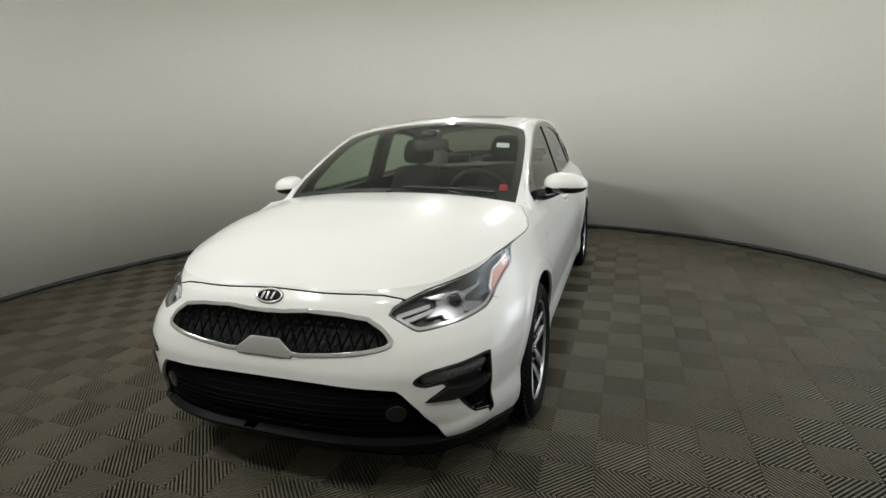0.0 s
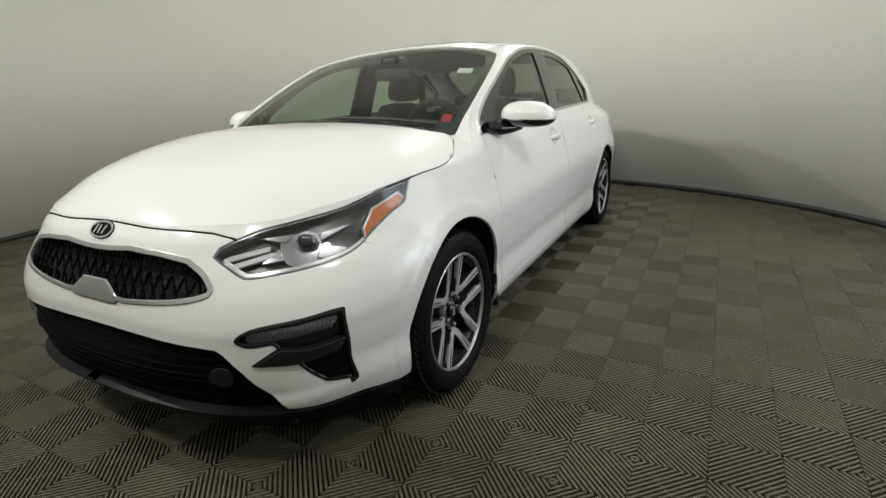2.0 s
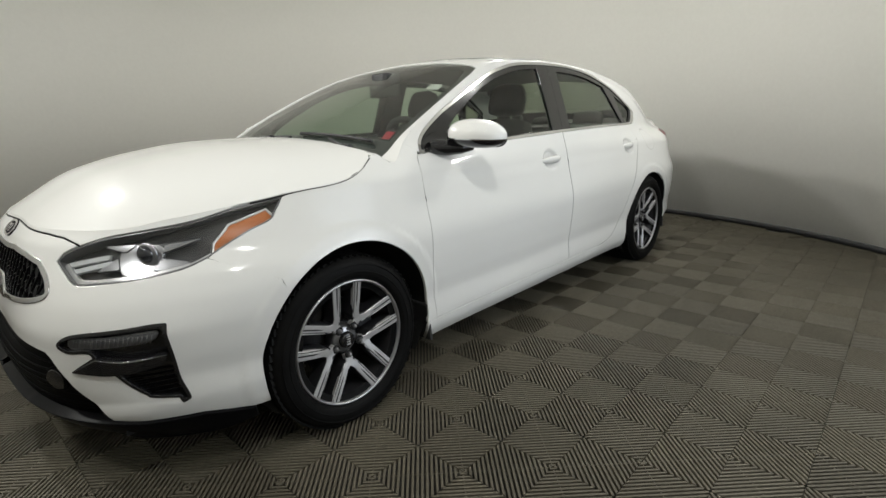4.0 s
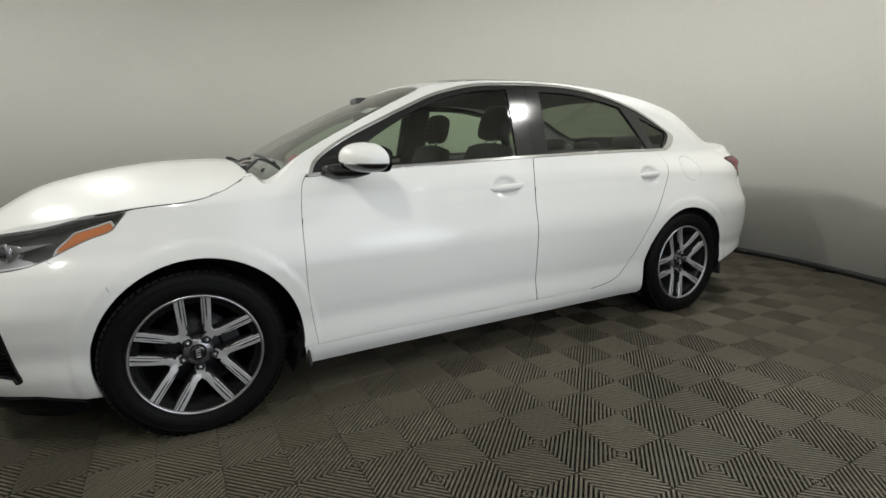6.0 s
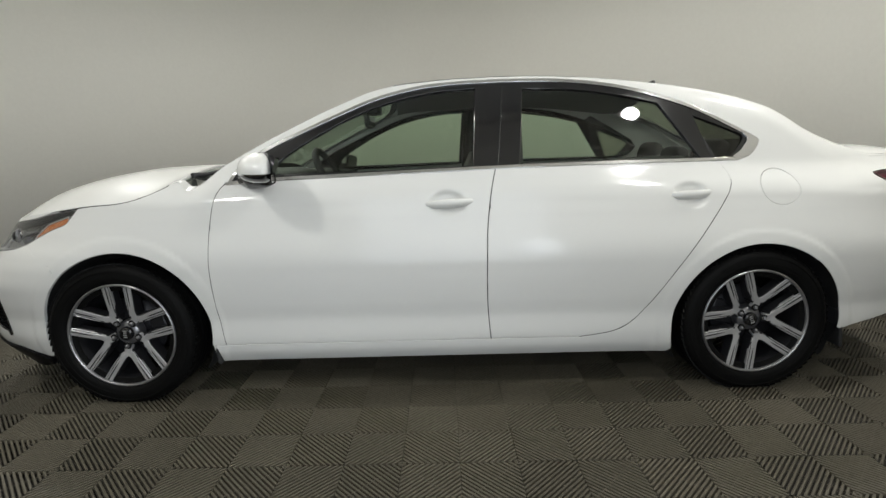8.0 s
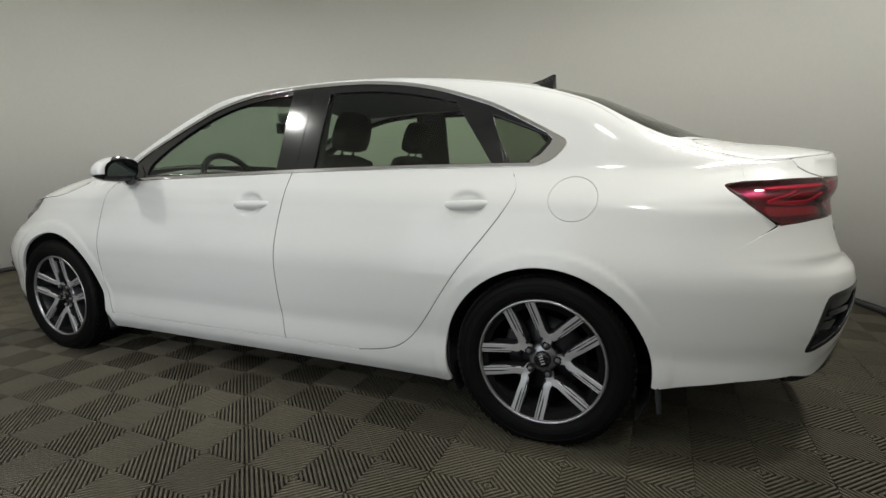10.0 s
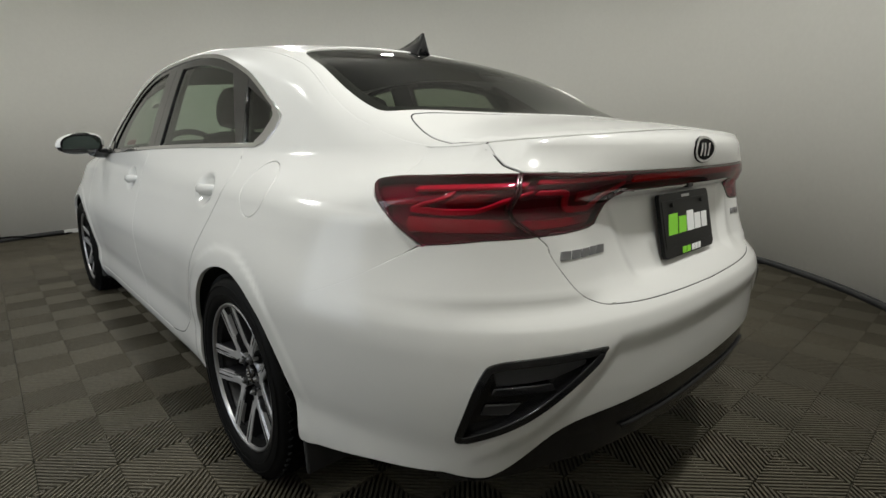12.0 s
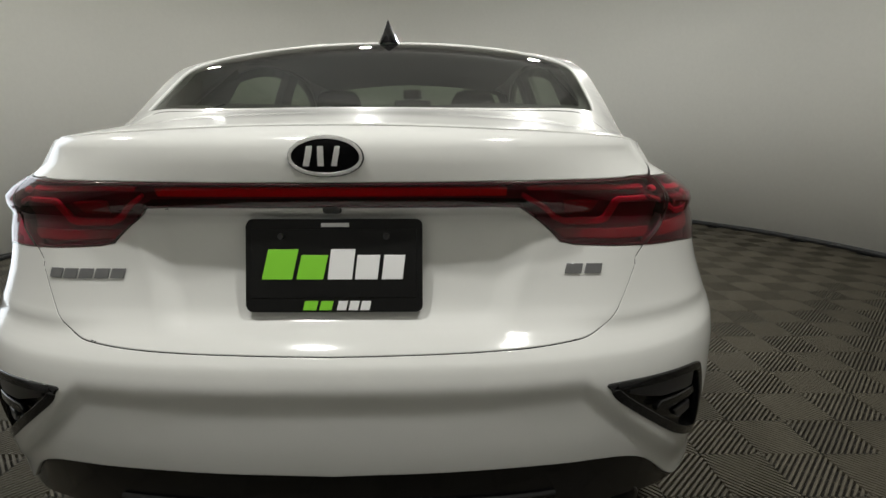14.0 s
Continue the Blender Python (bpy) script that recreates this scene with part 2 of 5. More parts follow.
def top_z(x, y):
    """Height of the hood, windscreen, roof, rear glass and boot lid."""
    rim = SHOULDER * ramp01(-np.asarray(x, float), 1.40, 1.75) * np.minimum(np.abs(y) / .66, 1.06) ** 7
    return top_mid(x) - top_k(x) * np.abs(y) ** top_p(x) - rim


def edge_z(x):
    """Height at which the side meets the top."""
    x = np.atleast_1d(np.asarray(x, float))
    lo, hi = np.full_like(x, .70), np.full_like(x, 1.45)
    for _ in range(40):
        mid = (lo + hi) / 2
        up = top_z(x, side_y(x, mid)) > mid
        lo, hi = np.where(up, mid, lo), np.where(up, hi, mid)
    return (lo + hi) / 2


def cap_point(f, z, end):
    """Point on the rounded nose (end 1) or tail (end -1): f runs from 0 at the middle to 1 at the flank."""
    f, z = np.asarray(f, float), np.asarray(z, float)
    n, reach = (nose_n(z), nose_x(z)) if end > 0 else (tail_n(z), tail_x(z))
    c, s = np.cos(f * np.pi / 2), np.sin(f * np.pi / 2)
    x = end * (CAP_X + (reach - CAP_X) * np.maximum(c, 0) ** (2 / n))
    y = half_width(x, z) * np.maximum(s, 0) ** (2 / CAP_M)
    if end < 0:
        # the lamps stand fuller than the hollow lid between them
        x = x - .45 * (tail_fill(z) - tail_x(z)) * ramp01(y, .36, .52) * ramp01(-x, 1.92, 2.12) * ramp01(z, .67, .72) * (1 - ramp01(z, .93, .95))
        # hollow round the number plate, and the step under the bumper's edge
        x = x + .015 * (1 - ramp01(y - (z - .72) * .35, .255, .315)) * ramp01(z, .692, .722) * (1 - ramp01(z, .885, .905))
        below = np.where(y < .43, .622, .622 - (y - .43) * .93) - z
        x = x + .011 * ramp01(below, -.010, .045) * (1 - ramp01(y, .52, .80))
    return x, y, z


_f = np.linspace(0, 1, 2001)
_arc = {}
for _e in (1, -1):
    _x, _y, _ = cap_point(_f, np.full_like(_f, .55), _e)
    _arc[_e] = np.concatenate([[0], np.cumsum(np.hypot(np.diff(_x), np.diff(_y)))])


def settle(p):
    """Final proportions of the skin: the body sits low on its springs, the nose is blunt, its lower corners wide."""
    x, y, z = p[..., 0], p[..., 1], p[..., 2]
    nose = ramp01(x, 1.8, 2.05)
    dx = -.045 * (1 - ramp01(np.abs(y), 0, .75)) * nose * ramp01(z, .35, .5) + .030 * (1 - ramp01(z, .24, .32)) * nose
    wide = 1 + .030 * ramp01(x, 1.4, 1.8) * (1 - ramp01(z, .66, .74))
    dx = dx - .028 * ramp01(-x, 1.70, 2.10)
    low = np.maximum(ramp01(z, .25, .50), 1 - ramp01(np.abs(x), 1.1, 1.5))
    return np.stack([x + dx, y * wide, z - .020 * low], -1)


def side_map(a, b):
    return settle(np.stack([a, side_y(a, b), b], -1))


def cap_map(a, b, end):
    x, y, z = cap_point(np.interp(np.abs(a), _arc[end], _f), b, end)
    return settle(np.stack([x, y * np.sign(a), z], -1))


def nose_map(a, b):
    return cap_map(a, b, 1)


def tail_map(a, b):
    return cap_map(a, b, -1)


def cap_s(x, z, end):
    """The run along the nose or tail of the flank's point at x and z."""
    n, reach = (nose_n(z), nose_x(z)) if end > 0 else (tail_n(z), tail_x(z))
    r = np.clip((end * x - CAP_X) / (reach - CAP_X), 0, 1)
    w = np.clip(side_y(x, z) / half_width(x, z), 0, 1)
    return float(np.interp(np.arctan2(w ** (CAP_M / 2), r ** (n / 2)) * 2 / np.pi, _f, _arc[end]))


def cap_edge(a, end):
    """Height at which the nose meets the hood, or the tail the boot lid."""
    a = np.atleast_1d(np.asarray(a, float))
    lo, hi = np.full_like(a, .72 if end > 0 else .93), np.full_like(a, .93 if end > 0 else 1.075)
    for _ in range(40):
        mid = (lo + hi) / 2
        cx, cy, _ = cap_point(np.interp(np.abs(a), _arc[end], _f), mid, end)
        up = top_z(cx, cy) > mid
        lo, hi = np.where(up, mid, lo), np.where(up, hi, mid)
    return (lo + hi) / 2


def top_map(a, b):
    return settle(np.stack([a, b, top_z(a, b)], -1))


def skin_normal(surf, a, b, e=.004):
    n = np.cross(surf(a + e, b) - surf(a - e, b), surf(a, b + e) - surf(a, b - e))
    n = n / np.maximum(np.linalg.norm(n, axis=-1), 1e-9)[..., None]
    return n


_bx = np.linspace(-1.95, 1.10, 120)
_bz = edge_z(_bx)
_by = side_y(_bx, _bz)
_nt = skin_normal(top_map, _bx, _by)
_ns = -skin_normal(side_map, _bx, _bz)
_turn = (_nt + _ns) / np.linalg.norm(_nt + _ns, axis=1)[:, None]
_ts = np.linspace(0, 1.10, 90)
_tz = cap_edge(_ts, -1)
_tx, _ty, _ = cap_point(np.interp(_ts, _arc[-1], _f), _tz, -1)
_tt = skin_normal(top_map, _tx, _ty)
_tn = skin_normal(tail_map, _ts, _tz)
_tn = _tn * np.sign((_tn * np.stack([-np.ones(90), _ts, np.zeros(90)], -1)).sum(1))[:, None]
_roll = (_tt + _tn) / np.linalg.norm(_tt + _tn, axis=1)[:, None]


def along(v, xs, rows):
    return np.stack([np.interp(v, xs, rows[:, i]) for i in range(3)], -1)


def rolled_normal(surf, a, b, n):
    """Rounds the pillars and shoulders where the side and the tail roll over into the top."""
    n = n.copy()
    if surf is side_map:
        w = (1 - ramp01(np.interp(a, _bx, _bz) - b, 0, .085)) * (1 - ramp01(a, .85, 1.05))
        n += along(a, _bx, _turn - _ns) * w[:, None]
    elif surf is top_map:
        sgn = np.stack([np.ones_like(b), np.where(b < 0, -1, 1), np.ones_like(b)], -1)
        w = (1 - ramp01(np.interp(a, _bx, _by) - np.abs(b), 0, .10)) * (1 - ramp01(a, .85, 1.05)) * ramp01(a, -2.0, -1.9)
        n += along(a, _bx, _turn - _nt) * w[:, None] * sgn
        reach = a - np.interp(np.abs(b), _ty[:80], _tx[:80])
        soft = .018 + .09 * ramp01(np.abs(b), .50, .64)
        w = (1 - ramp01(reach / soft, 0, 1)) * (a < -1.7) * (1 - ramp01(a, -2.0, -1.9))
        n += along(np.abs(b), _ty[:80], (_roll - _tt)[:80]) * w[:, None] * sgn
    elif surf is tail_map:
        s = np.abs(a)
        sgn = np.stack([np.ones_like(a), np.where(a < 0, -1, 1), np.ones_like(a)], -1)
        soft = .012 + .05 * ramp01(s, .70, .95)
        w = 1 - ramp01((np.interp(s, _ts, _tz) - b) / soft, 0, 1)
        n += along(s, _ts, _roll - _tn) * w[:, None] * sgn
    return n / np.maximum(np.linalg.norm(n, axis=1), 1e-9)[:, None]


def skin_z(x, y):
    """Height of the finished top surface."""
    return float(top_map(np.array(float(x)), np.array(float(y)))[2])
# ---- end of the skin ----
def part(name, bm, material, parent, label=""):
    """Links a bmesh as one mesh object under a thing or a part."""
    me = bpy.data.meshes.new(name)
    bm.to_mesh(me)
    bm.free()
    me.materials.append(material)
    ob = new(name, me)
    ob.parent = parent
    return tagged(ob, label)


def mesh_part(name, verts, faces, material, parent, normals=None, label="", smooth=True):
    me = bpy.data.meshes.new(name)
    me.from_pydata([tuple(v) for v in verts], [], faces)
    me.update()
    if smooth:
        me.polygons.foreach_set("use_smooth", [True] * len(me.polygons))
    if normals is not None:
        me.normals_split_custom_set_from_vertices([tuple(n) for n in normals])
    me.materials.append(material)
    ob = new(name, me)
    ob.parent = parent
    return tagged(ob, label)


def thing(name, label, category, group="", at=(0, 0, 0)):
    ob = new(name)
    ob.location = at
    return tagged(ob, label, category, group)


def inside(poly, p):
    """Which of the points p lie in the polygon."""
    poly = np.asarray(poly)
    x, y = p[:, 0], p[:, 1]
    r = np.zeros(len(p), bool)
    for (x0, y0), (x1, y1) in zip(poly, np.roll(poly, -1, 0)):
        c = (y0 > y) != (y1 > y)
        with np.errstate(divide="ignore", invalid="ignore"):
            r ^= c & (x < (x1 - x0) * (y - y0) / (y1 - y0) + x0)
    return r


def near(poly, p):
    """Distance of the points p from the polygon's outline."""
    poly = np.asarray(poly)
    best = np.full(len(p), 1e9)
    for a, b in zip(poly, np.roll(poly, -1, 0)):
        d = b - a
        u = np.clip(((p - a) @ d) / max(d @ d, 1e-12), 0, 1)
        best = np.minimum(best, np.hypot(*(p - a - u[:, None] * d).T))
    return best


def dense(poly, step):
    poly = [np.asarray(q, float) for q in poly]
    out = []
    for a, b in zip(poly, poly[1:] + poly[:1]):
        n = max(1, int(math.ceil(np.hypot(*(b - a)) / step)))
        out += [a + (b - a) * i / n for i in range(n)]
    return np.array(out)


def curve(*pts, closed=False, per=6):
    """A Catmull-Rom line through the points. A point given as (a, b, 0) is a sharp corner."""
    p = [np.array(q[:2], float) for q in pts]
    sharp = [len(q) > 2 for q in pts]
    n, out = len(p), []
    for i in range(n if closed else n - 1):
        p1, p2 = p[i], p[(i + 1) % n]
        p0 = p1 if sharp[i] or (not closed and i == 0) else p[i - 1]
        p3 = p2 if sharp[(i + 1) % n] or (not closed and i == n - 2) else p[(i + 2) % n]
        for j in range(per):
            u = j / per
            out.append(.5 * (2 * p1 + (p2 - p0) * u + (2 * p0 - 5 * p1 + 4 * p2 - p3) * u * u + (3 * p1 - p0 - 3 * p2 + p3) * u ** 3))
    if not closed:
        out.append(p[-1])
    return out


def inset(poly, d):
    """The polygon drawn in by d on all sides (out, if d is negative)."""
    q = np.array([np.asarray(p, float) for p in poly])
    q = q[np.hypot(*(q - np.roll(q, 1, 0)).T) > 1e-5]
    if (q[:, 0] * np.roll(q[:, 1], -1) - q[:, 1] * np.roll(q[:, 0], -1)).sum() < 0:
        q = q[::-1]
    e = np.roll(q, -1, 0) - q
    n = np.stack([-e[:, 1], e[:, 0]], -1) / np.hypot(*e.T)[:, None]
    m = n + np.roll(n, 1, 0)
    m /= np.maximum(np.hypot(*m.T), .3)[:, None]
    return q + m * (d / np.maximum((m * n).sum(1), .5))[:, None]


def twin(half):
    """A whole outline from its half on the car's positive side, given from top middle round to bottom middle."""
    return list(half) + [np.array((-p[0], p[1])) for p in half[::-1]]


def twin_top(half):
    return list(half) + [np.array((p[0], -p[1])) for p in half[::-1]]


def flip(poly):
    return [(-p[0], p[1]) for p in poly]


def panel(name, surf, outline, material, parent, holes=(), step=0.03, depth=0.014, lift=0.0, mirror=False, label="", gap=0.0, edge=0.003):
    """A sheet cut out of a skin surface along an outline, with rounded, turned-in edges."""
    from mathutils.geometry import delaunay_2d_cdt
    if gap:
        outline = inset(outline, gap)
    loops = [dense(q, step) for q in (outline, *holes)]
    pts, edges = [], []
    for q in loops:
        o = len(pts)
        pts += list(q)
        edges += [(o + i, o + (i + 1) % len(q)) for i in range(len(q))]
    lo, hi = loops[0].min(0), loops[0].max(0)
    gx, gy = np.meshgrid(np.arange(lo[0], hi[0], step), np.arange(lo[1], hi[1], step * .87))
    gx = gx + (np.arange(gx.shape[0]) % 2)[:, None] * step / 2
    g = np.stack([gx.ravel(), gy.ravel()], -1)
    g = g[inside(loops[0], g)]
    for i, q in enumerate(loops):
        if len(g):
            g = g[(near(q, g) > step * .45) & (~inside(q, g) if i else True)]
    pts += list(g)
    v, _, f, *_ = delaunay_2d_cdt([Vector(q) for q in pts], edges, [], 0, 1e-7)
    v = np.array([(q.x, q.y) for q in v])
    f = np.array([t for t in f if len(t) == 3])
    c = v[f].mean(1)
    keep = inside(loops[0], c)
    for q in loops[1:]:
        keep &= ~inside(q, c)
    f = f[keep]
    a, b = v[:, 0], v[:, 1]
    e = 0.004
    p = surf(a, b)
    n = np.cross(surf(a + e, b) - surf(a - e, b), surf(a, b + e) - surf(a, b - e))
    n /= np.maximum(np.linalg.norm(n, axis=1), 1e-9)[:, None]
    # outward: away from the car's core
    if ((p - np.array([np.clip(p[:, 0].mean(), -1.6, 1.4), 0, .6])) * n).sum() < 0:
        n = -n
    if material is PAINT:
        n = rolled_normal(surf, a, b, n)
    if mirror:
        p, n = p * (1, -1, 1), n * (1, -1, 1)
    p = p + n * lift
    tn = np.cross(p[f[:, 1]] - p[f[:, 0]], p[f[:, 2]] - p[f[:, 0]])
    flip = (tn * n[f].mean(1)).sum(1) < 0
    f[flip] = f[flip][:, ::-1]
    count = {}
    for t in f:
        for i in range(3):
            k = (t[i], t[(i + 1) % 3])
            count[k] = 1
    rim = [k for k in count if (k[1], k[0]) not in count]
    verts, norms, faces = list(p), list(n), [tuple(int(i) for i in t) for t in f]
    if depth:
        out = {}
        for i, j in rim:
            d = np.cross(p[j] - p[i], n[i])
            d /= max(np.linalg.norm(d), 1e-9)
            for k in (i, j):
                out[k] = out.get(k, 0) + d
        ids = {}
        for k, d in out.items():
            d = d / max(np.linalg.norm(d), 1e-9)
            ids[k] = len(verts)
            verts += [p[k] - n[k] * edge * .3 + d * edge * .7, p[k] - n[k] * edge + d * edge, p[k] - n[k] * depth + d * edge * .6]
            h = n[k] * .7 + d * .7
            norms += [h / np.linalg.norm(h), d, d]
        for i, j in rim:
            a0, b0 = ids[i], ids[j]
            faces += [(int(j), int(i), a0, b0), (b0, a0, a0 + 1, b0 + 1), (b0 + 1, a0 + 1, a0 + 2, b0 + 2)]
    return mesh_part(name, verts, faces, material, parent, norms, label)


def box(bm, lo, hi, m=None):
    r = bmesh.ops.create_cube(bm, size=1.0)
    s = [hi[i] - lo[i] for i in range(3)]
    c = [(hi[i] + lo[i]) / 2 for i in range(3)]
    bmesh.ops.transform(bm, matrix=(m or Matrix()) @ Matrix.Translation(c) @ Matrix.Diagonal((*s, 1)), verts=r["verts"])
    return r["verts"]


def bevel(bm, width, segments=2):
    bmesh.ops.bevel(bm, geom=bm.edges[:], offset=width, segments=segments, profile=0.5, affect="EDGES", clamp_overlap=True)


def lathe(bm, profile, segments=64, axis="Y"):
    """Turns a profile of (radius, along) pairs about the axis."""
    rings = []
    for r, h in profile:
        ring = []
        for i in range(segments):
            a = 2 * math.pi * i / segments
            ring.append(bm.verts.new((r * math.cos(a), h, r * math.sin(a)) if axis == "Y" else (r * math.cos(a), r * math.sin(a), h)))
        rings.append(ring)
    for q, s in zip(rings, rings[1:]):
        for i in range(segments):
            j = (i + 1) % segments
            f = bm.faces.new((q[i], q[j], s[j], s[i]))
            f.smooth = True
    bmesh.ops.recalc_face_normals(bm, faces=bm.faces[:])


def tube(bm, pts, radius, sides=8, cap=True):
    """A round rod along a line of points."""
    pts = [Vector(q) for q in pts]
    rings = []
    up = Vector((0, 0, 1))
    for i, q in enumerate(pts):
        d = (pts[min(i + 1, len(pts) - 1)] - pts[max(i - 1, 0)]).normalized()
        a = d.cross(up if abs(d.z) < .9 else Vector((1, 0, 0))).normalized()
        b = d.cross(a)
        rr = radius[i] if isinstance(radius, (list, tuple)) else radius
        rings.append([bm.verts.new(q + (a * math.cos(k * 2 * math.pi / sides) + b * math.sin(k * 2 * math.pi / sides)) * rr) for k in range(sides)])
    for q, s in zip(rings, rings[1:]):
        for k in range(sides):
            f = bm.faces.new((q[k], q[(k + 1) % sides], s[(k + 1) % sides], s[k]))
            f.smooth = True
    if cap:
        bm.faces.new(rings[0][::-1])
        bm.faces.new(rings[-1])


def structure(name, bm, material, label):
    ob = part(name, bm, material, None, label)
    return tagged(ob, label, kind="structure")
# ---- the booth ----
def ring_wall(name, r0, r1, z0, z1, material, label, a0=OPENING[1], a1=OPENING[0] + 360):
    """A stretch of the round wall between two angles."""
    bm = bmesh.new()
    n = max(6, int((a1 - a0) / 2.25))
    loops = []
    for r, z in ((r0, z0), (r0, z1), (r1, z1), (r1, z0)):
        loops.append([bm.verts.new((BOOTH[0] + r * math.cos(radians(a0 + (a1 - a0) * i / n)), BOOTH[1] + r * math.sin(radians(a0 + (a1 - a0) * i / n)), z)) for i in range(n + 1)])
    for k in range(4):
        a, b = loops[k], loops[(k + 1) % 4]
        for i in range(n):
            f = bm.faces.new((a[i], a[i + 1], b[i + 1], b[i]))
            f.smooth = k in (0, 2)
    for i in (0, n):
        bm.faces.new([q[i] for q in loops])
    bmesh.ops.recalc_face_normals(bm, faces=bm.faces[:])
    return structure(name, bm, material, label)


ring_wall("wall_round", BOOTH_R, BOOTH_R + 0.12, -0.06, CEILING + 0.02, WALL, "smooth off-white curved wall of a round photo booth")
ring_wall("wall_lintel", BOOTH_R, BOOTH_R + 0.12, OPENING[2], CEILING + 0.02, WALL, "off-white wall over the booth's entrance", OPENING[0], OPENING[1])
ring_wall("baseboard", BOOTH_R - 0.014, BOOTH_R - 0.002, -0.01, 0.045, BLACK, "thin black rubber skirting along the round wall")
bm = bmesh.new()
bmesh.ops.create_circle(bm, cap_ends=True, radius=BOOTH_R + 0.1, segments=160, matrix=pose(BOOTH[0], BOOTH[1], CEILING + 0.1))
bmesh.ops.solidify(bm, geom=bm.faces[:], thickness=0.1)
structure("ceiling", bm, CEIL, "plain grey ceiling over the booth")
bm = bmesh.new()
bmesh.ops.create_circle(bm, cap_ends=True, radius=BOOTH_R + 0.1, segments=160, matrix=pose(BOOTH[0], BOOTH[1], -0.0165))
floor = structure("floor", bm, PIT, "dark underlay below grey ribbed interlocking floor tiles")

# the daylit hall beyond the entrance, closed all round
HALL = (-4.2, 3.95, 1.35, 7.2)
for name, lo, hi, mat, label in (("hall_floor", (HALL[0], 1.9, -.16), (HALL[2] + .1, HALL[3], -.07), CONCRETE, "grey concrete floor of the hall outside"),
                                 ("hall_ceiling", (HALL[0], 1.9, 3.87), (HALL[2] + .1, HALL[3], 3.97), HALL_WALL, "plain hall ceiling"),
                                 ("hall_wall_north", (HALL[0], HALL[3], -.16), (HALL[2], HALL[3] + .1, 3.97), HALL_WALL, "plain hall wall with a daylit shutter"),
                                 ("hall_wall_west", (HALL[0] - .1, 1.9, -.16), (HALL[0], HALL[3] + .1, 3.97), HALL_WALL, "plain hall wall"),
                                 ("hall_wall_south", (HALL[0] - .1, 1.8, -.16), (-3.4, 1.9, 3.97), HALL_WALL, "plain hall wall"),
                                 ("hall_wall_east", (HALL[2], HALL[1], -.16), (HALL[2] + .1, HALL[3] + .1, 3.97), HALL_WALL, "plain hall wall")):
    bm = bmesh.new()
    box(bm, lo, hi)
    structure(name, bm, mat, label)
for k, x in enumerate((-3.9, -2.65)):
    bm = bmesh.new()
    box(bm, (x, HALL[3] - .03, .80), (x + 1.20, HALL[3] - .006, 2.60))
    structure("window_%d" % (k + 1), bm, DAY_GLOW, "cool daylight in the hall window")

LAMP_GLOW = bpy.data.materials.new("lamp_glow")
LAMP_GLOW.use_nodes = True
b = LAMP_GLOW.node_tree.nodes["Principled BSDF"]
b.inputs["Emission Color"].default_value = (1, 0.985, 0.95, 1)
b.inputs["Emission Strength"].default_value = 6.0


def tube_lamp(x, y):
    """A fluorescent batten under the hall's ceiling."""
    lamp = thing("tube_lamp", "white fluorescent batten on the hall ceiling, on", "lamp", "tube lamps in the hall", (x, y, 3.87))
    bm = bmesh.new()
    box(bm, (-.62, -.05, -.06), (.62, .05, 0))
    bevel(bm, .008, 2)
    part("body", bm, CEIL, lamp)
    bm = bmesh.new()
    tube(bm, [(-.60, 0, -.085), (.60, 0, -.085)], .018, 12)
    part("tube", bm, TUBE_GLOW, lamp, "glowing white tube")


TUBE_GLOW = node_mat("tube_glow", (0.8, 0.8, 0.8), 0.4)
TUBE_GLOW.node_tree.nodes["Principled BSDF"].inputs["Emission Color"].default_value = (1, 1, 0.97, 1)
TUBE_GLOW.node_tree.nodes["Principled BSDF"].inputs["Emission Strength"].default_value = 25.0
for spot in ((-.2, 5.4), (-2.2, 5.4)):
    tube_lamp(*spot)


def studio_light(angle, reach, height, radius, power, aim_out, aim_z):
    """A round lamp hung from the ceiling, tilted at the middle of the booth."""
    a = radians(angle)
    lamp = thing("studio_light", "unseen round white studio lamp hanging near the wall, on", "lamp", "studio lamps round the booth")
    eye = Vector((BOOTH[0] + reach * math.cos(a), BOOTH[1] + reach * math.sin(a), height))
    lamp.matrix_basis = look(eye, (BOOTH[0] + aim_out * math.cos(a), BOOTH[1] + aim_out * math.sin(a), aim_z))
    bm = bmesh.new()
    lathe(bm, [(radius + .012, -.012), (radius + .02, .02), (radius * .7, .10), (.06, .16), (0, .16)], 40, "Z")
    part("housing", bm, BLACK, lamp)
    bm = bmesh.new()
    lathe(bm, [(0, -.010), (radius * .6, -.008), (radius, 0), (radius + .008, .012)], 40, "Z")
    part("diffuser", bm, LAMP_GLOW, lamp, "glowing white diffuser")
    bm = bmesh.new()
    back = lamp.matrix_basis.inverted() @ Vector((eye.x, eye.y, CEILING + .01))
    tube(bm, [(0, 0, .15), tuple(back)], .015, 10)
    part("pole", bm, BLACK, lamp)
    data = bpy.data.lights.new("soft_lamp", "AREA")
    data.shape, data.size, data.energy, data.color = "DISK", radius * 2, power, LIGHT_COLOUR
    data.spread = radians(134 if height > 3.2 else 112)
    ob = new("soft_lamp", data)
    ob.parent = lamp
    ob.location = (0, 0, -.025)


for angle, gain, aim_out, aim_z, reach, height, radius in LIGHTS:
    studio_light(angle, reach, height, radius, LIGHT_POWER * gain, aim_out, aim_z)

